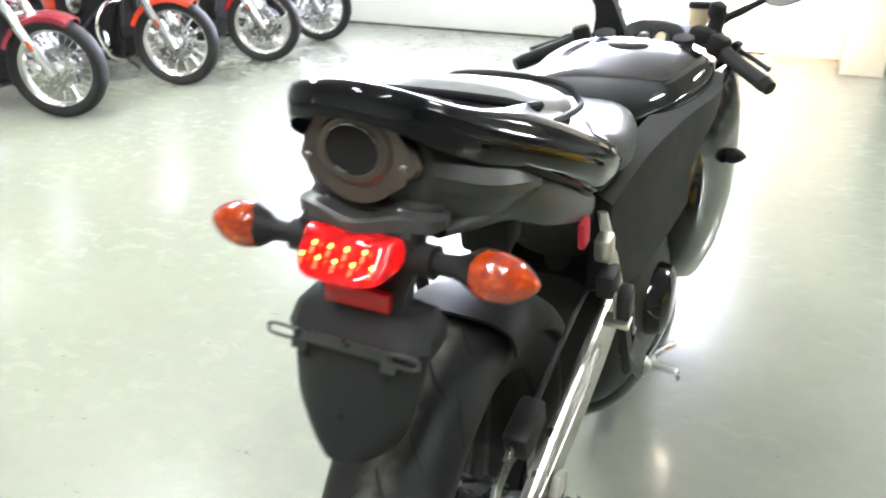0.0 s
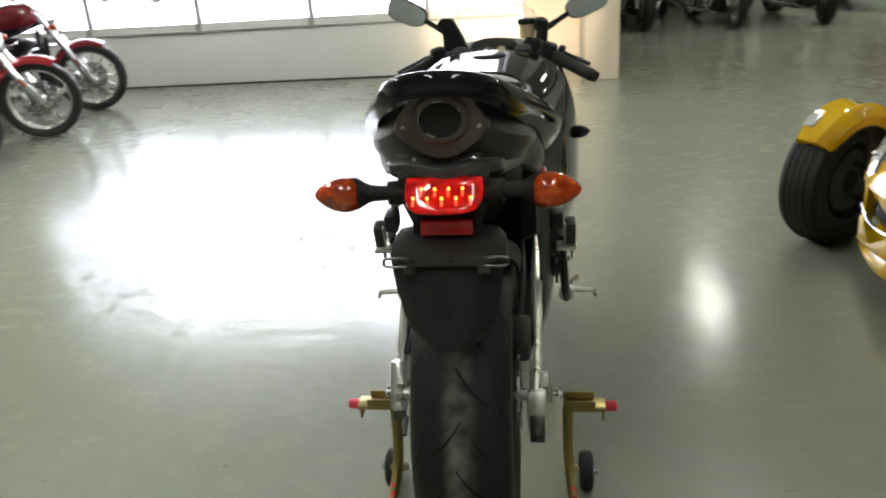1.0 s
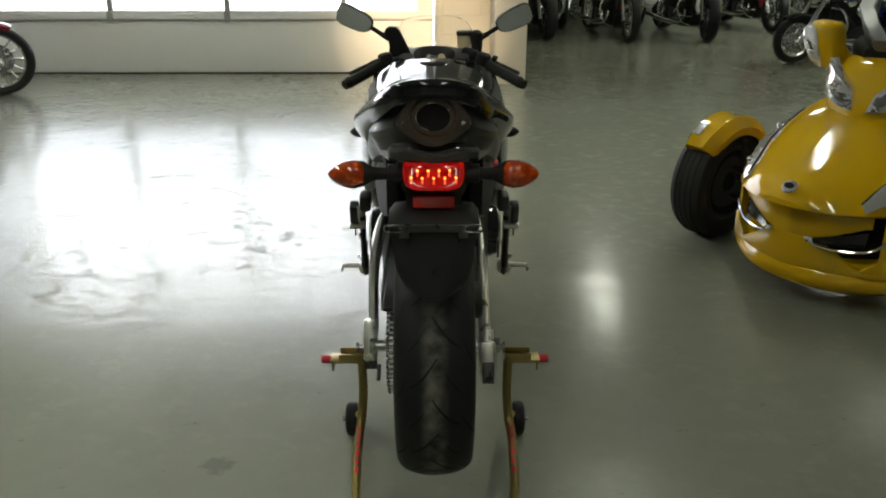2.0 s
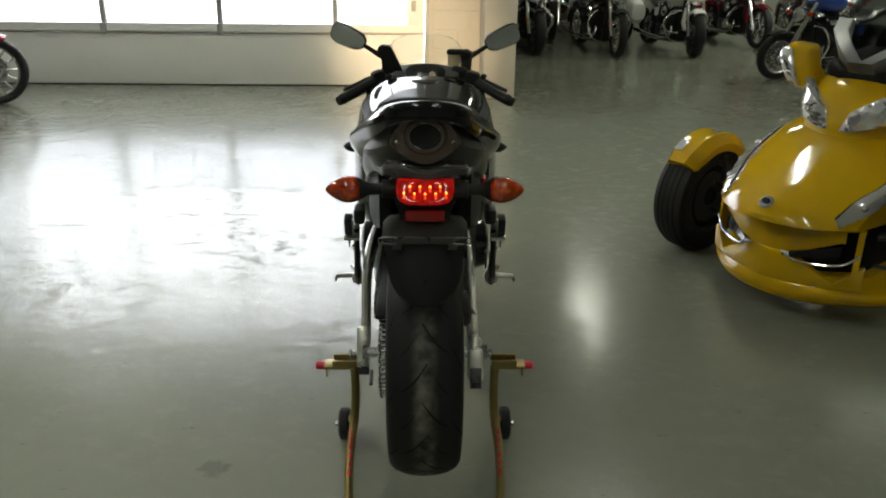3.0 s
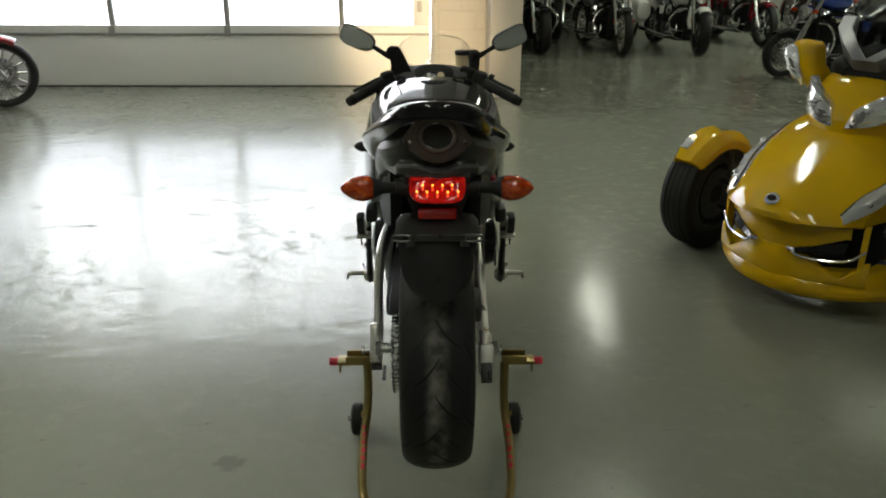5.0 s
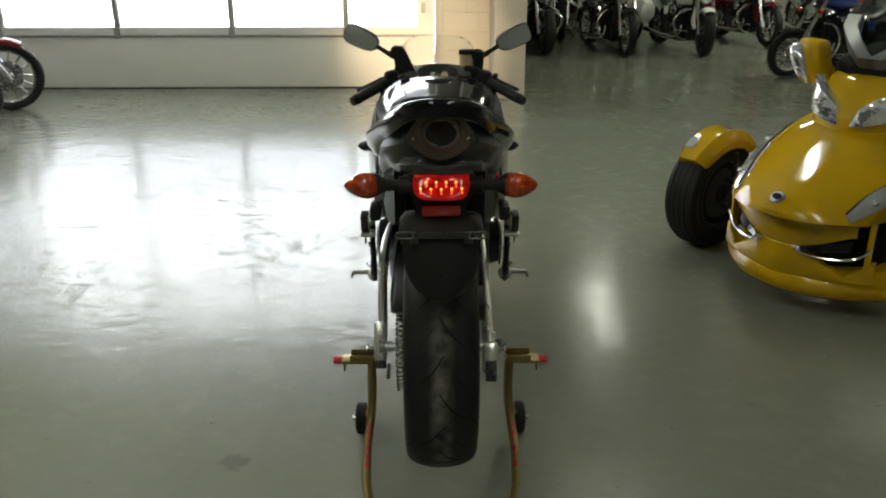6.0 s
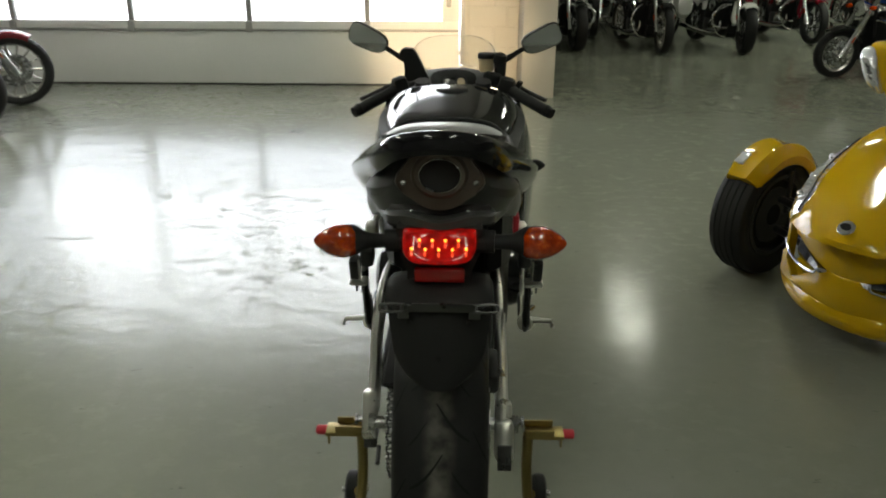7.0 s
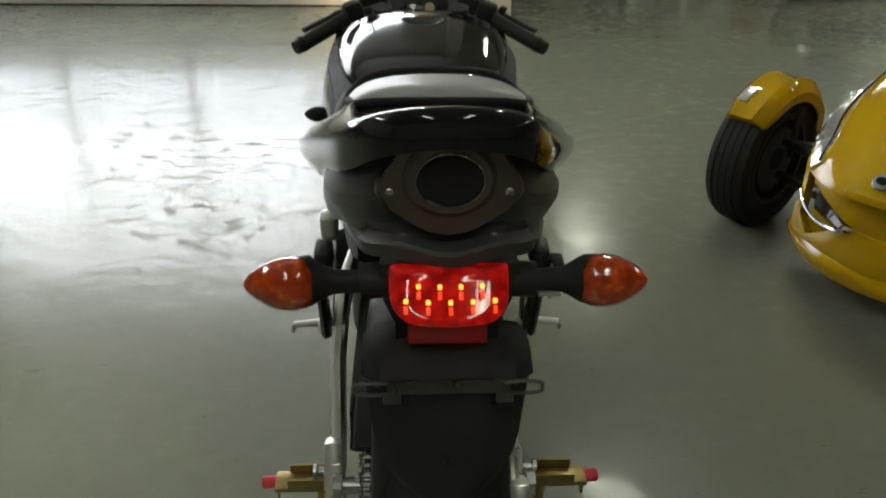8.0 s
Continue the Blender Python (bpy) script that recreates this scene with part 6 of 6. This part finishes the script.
        for s in (-1, 1):
            part("crash_bar", tube(B(), arc([(s * 0.10, 0.42, 0.30), (s * 0.30, 0.46, 0.34), (s * 0.34, 0.46, 0.50), (s * 0.12, 0.44, 0.62)], 5), 0.014, 10), M_CHROME, t, "chrome crash bar")
            part("leg_shield", body(B(), [(0.36, 0.05, 0.62, 0.36, 0.5), (0.40, 0.07, 0.66, 0.32, 0.5), (0.46, 0.05, 0.62, 0.36, 0.5)], 3), colour, t) if s > 0 else None
    if windshield:
        front("fairing", body(B(), [(-0.42, 0.20, r + 0.86, r + 0.52, r + 0.66), (-0.28, 0.26, r + 0.84, r + 0.46, r + 0.64), (-0.16, 0.20, r + 0.76, r + 0.44, r + 0.6), (-0.10, 0.10, r + 0.68, r + 0.5, r + 0.58)], 2.6), colour, t, "painted front fairing")
        rings = []
        for i in range(6):
            q = i / 5
            ar = [Vector((0.24 * math.sin(b), -0.28 - 0.12 * q - 0.1 * (1 - math.cos(b)), r + 0.82 + 0.36 * q)) for b in [radians(-70 + 140 * j / 10) for j in range(11)]]
            rings.append(ar + [p + Vector((0, -0.004, 0)) for p in ar[::-1]])
        w = front("windshield", skin(B(), rings), M_SCREEN, t, "clear windshield")
        w.visible_shadow = False
    return t


# beside the garage door, facing the aisle
cruiser(pose(-4.84, 2.35, 0, 0, 0, -92), "dark red cruiser motorcycle with chrome fork, parked by the wall", P_BURG, style="wire", steer=24)
cruiser(pose(-4.82, 3.40, 0, 0, 0, -92), "orange-red cruiser motorcycle with bright fan-spoke wheels", P_ORANGE, style="fan", steer=24)
cruiser(pose(-4.80, 4.42, 0, 0, 0, -92), "dark red and black cruiser motorcycle with five-spoke alloy wheels", P_BURG, P_RED, style="five", steer=24, lift=0.13)
cruiser(pose(-4.97, 5.52, 0, 0, 0, -92), "burgundy cruiser motorcycle with polished wheels and chrome fork", P_BURG, style="fan", steer=24, lift=0.13)

# in the far hall, facing the aisle
cruiser(pose(1.52, 10.40, 0, 0, 0, 186), "black touring motorcycle with chrome trim", P_DARK, style="five", steer=0, windshield=True, bags=True, rim=M_DARKMETAL, wide=0.15)
cruiser(pose(2.62, 10.12, 0, 0, 0, 189), "black cruiser motorcycle with chrome fork", P_DARK, style="six", steer=-8)
cruiser(pose(3.78, 10.2, 0, 0, 0, 188), "white touring motorcycle with hard saddlebags", P_WHITE, style="five", steer=-14, windshield=True, bags=True, rim=M_DARKMETAL, wide=0.15)
cruiser(pose(5.15, 11.3, 0, 0, 0, 186), "dark red touring motorcycle with fairing", P_BURG, style="five", steer=0, windshield=True, bags=True, rim=M_DARKMETAL)
cruiser(pose(5.006, 7.725, 0, 0, 0, 115), "blue cruiser motorcycle with wire wheels and chrome fork", P_BLUE, P_DARK, style="wire", steer=-12, r=0.27, wide=0.09, lift=0.12)
cruiser(pose(6.2, 9.6, 0, 0, 0, 150), "black cruiser motorcycle in a row", P_DARK, style="six", steer=0)
cruiser(pose(2.15, 12.1, 0, 0, 0, 176), "black touring motorcycle with windshield in the back row", P_DARK, style="five", steer=0, windshield=True, bags=True)
cruiser(pose(3.35, 12.2, 0, 0, 0, 178), "silver cruiser motorcycle in the back row", paint("silver_paint", (0.35, 0.35, 0.36)), style="wire", steer=6)
cruiser(pose(6.35, 11.6, 0, 0, 0, 170), "dark red cruiser motorcycle in the back row", P_BURG, style="fan", steer=0, windshield=True)
cruiser(pose(5.6, 8.9, 0, 0, 0, 150), "black cruiser motorcycle with chrome handlebar", P_DARK, style="wire", steer=0)

# ---- outside the door ----
bm = B()
vs = [bm.verts.new(p) for p in ((-400, 6.87, -0.03), (400, 6.87, -0.03), (400, 800, -0.03), (-400, 800, -0.03))]
bm.faces.new(vs)
structure("ground", bm, M_SNOW, "bright snow-covered parking lot", "ground")


def car(m, colour, label, tall=0.0, length=4.5):
    t = thing("car", m, label, "car", "parked cars")
    h = tall
    L = length / 2
    part("body", body(B(), [(L, 0.70, 0.62 + h, 0.30, 0.5), (L - 0.12, 0.84, 0.74 + h, 0.22, 0.5), (L - 1.0, 0.88, 0.90 + h, 0.20, 0.5), (0, 0.89, 0.95 + h, 0.20, 0.5), (-L + 0.3, 0.87, 0.95 + h, 0.22, 0.5), (-L, 0.75, 0.85 + h, 0.32, 0.55)], 3.6, 32), colour, t, "painted body")
    part("cabin", body(B(), [(L - 1.1, 0.72, 0.95 + h, 0.85 + h, 0.9 + h), (L - 1.7, 0.66, 1.40 + h, 0.8 + h, 0.95 + h), (-0.4, 0.65, 1.46 + h, 0.8 + h, 0.95 + h), (-L + 0.7, 0.66, 1.36 + h, 0.8 + h, 0.95 + h), (-L + 0.3, 0.7, 0.95 + h, 0.85 + h, 0.9 + h)], 3.4, 28), M_DARK, t, "dark glazed cabin")
    part("roof", body(B(), [(L - 1.75, 0.55, 1.43 + h, 1.40 + h, 1.41 + h), (-0.4, 0.62, 1.50 + h, 1.43 + h, 1.46 + h), (-L + 0.8, 0.55, 1.40 + h, 1.36 + h, 1.38 + h)], 3), colour, t, "painted roof")
    part("grille", box(B(), (0, L - 0.01, 0.55 + h * 0.6), (0.9, 0.08, 0.16), bev=0.02), M_MOUNT, t, "grey grille")
    part("bumper", box(B(), (0, L - 0.02, 0.36), (1.5, 0.16, 0.14), bev=0.04), M_MOUNT, t, "grey bumper")
    for s in (-1, 1):
        part("headlight", box(B(), (s * 0.62, L - 0.07, 0.64 + h * 0.7), (0.30, 0.10, 0.13), (0, 0, -s * 18), bev=0.03), M_CLEAR, t, "clear headlight")
        for y in (L - 0.85, -L + 0.85):
            w = part("wheel", lathe(B(), [(0.01, -0.1), (0.2, -0.1), (0.31, -0.1), (0.33, -0.06), (0.33, 0.06), (0.31, 0.1), (0.2, 0.1), (0.01, 0.1)], pose(s * 0.80, y, 0.32) @ AX, 28), M_RUBBER, t, "black wheel")
            part("rim", lathe(B(), [(0.01, 0.012), (0.16, 0.012), (0.2, 0.0), (0.01, -0.01)], pose(s * 0.905, y, 0.32, 0, 90 * s, 0), 20), M_SILVER, w)
    return t


P_CARGREY, P_CARRED, P_CARTEAL, P_CARNAVY = paint("silver_car_paint", (0.34, 0.36, 0.42)), paint("red_car_paint", (0.30, 0.11, 0.095)), paint("blue_grey_car_paint", (0.16, 0.20, 0.27)), paint("navy_car_paint", (0.14, 0.16, 0.24))
car(pose(-13.2, 25.2, -0.03, 0, 0, 235), P_CARGREY, "grey pickup-like vehicle parked outside in the snow", 0.25, 5.2)
car(pose(-8.5, 25.8, -0.03, 0, 0, 194), P_CARRED, "red car parked outside in the snow")
car(pose(-5.1, 25.5, -0.03, 0, 0, 188), P_CARTEAL, "dark blue-grey car parked outside in the snow")
car(pose(-1.9, 25.3, -0.03, 0, 0, 183), P_CARNAVY, "navy car parked outside in the snow", 0.15)

# ---- painted blocks of the wall beside the door, and the track's brackets ----
for row in range(15):
    z = 0.102 + 0.203 * row
    off = 0.0 if row % 2 else 0.14
    x = 0.075 - off
    while x < 0.60:
        x0, x1 = max(x, 0.072), min(x + 0.395, 0.590)
        if x1 - x0 > 0.04:
            part("block", box(B(), ((x0 + x1) / 2, 6.706, z), (x1 - x0 - 0.010, 0.012, 0.191), bev=0.004, seg=1), M_WALL, block_wall)
        x += 0.405
for z in (0.35, 0.95, 1.55, 2.15, 2.75):
    part("track_bracket", box(B(), (gx(DOOR_R) + 0.045, -0.004, z), (0.11, 0.020, 0.04), bev=0.003), M_DOORRAIL, gdoor, "steel track bracket")
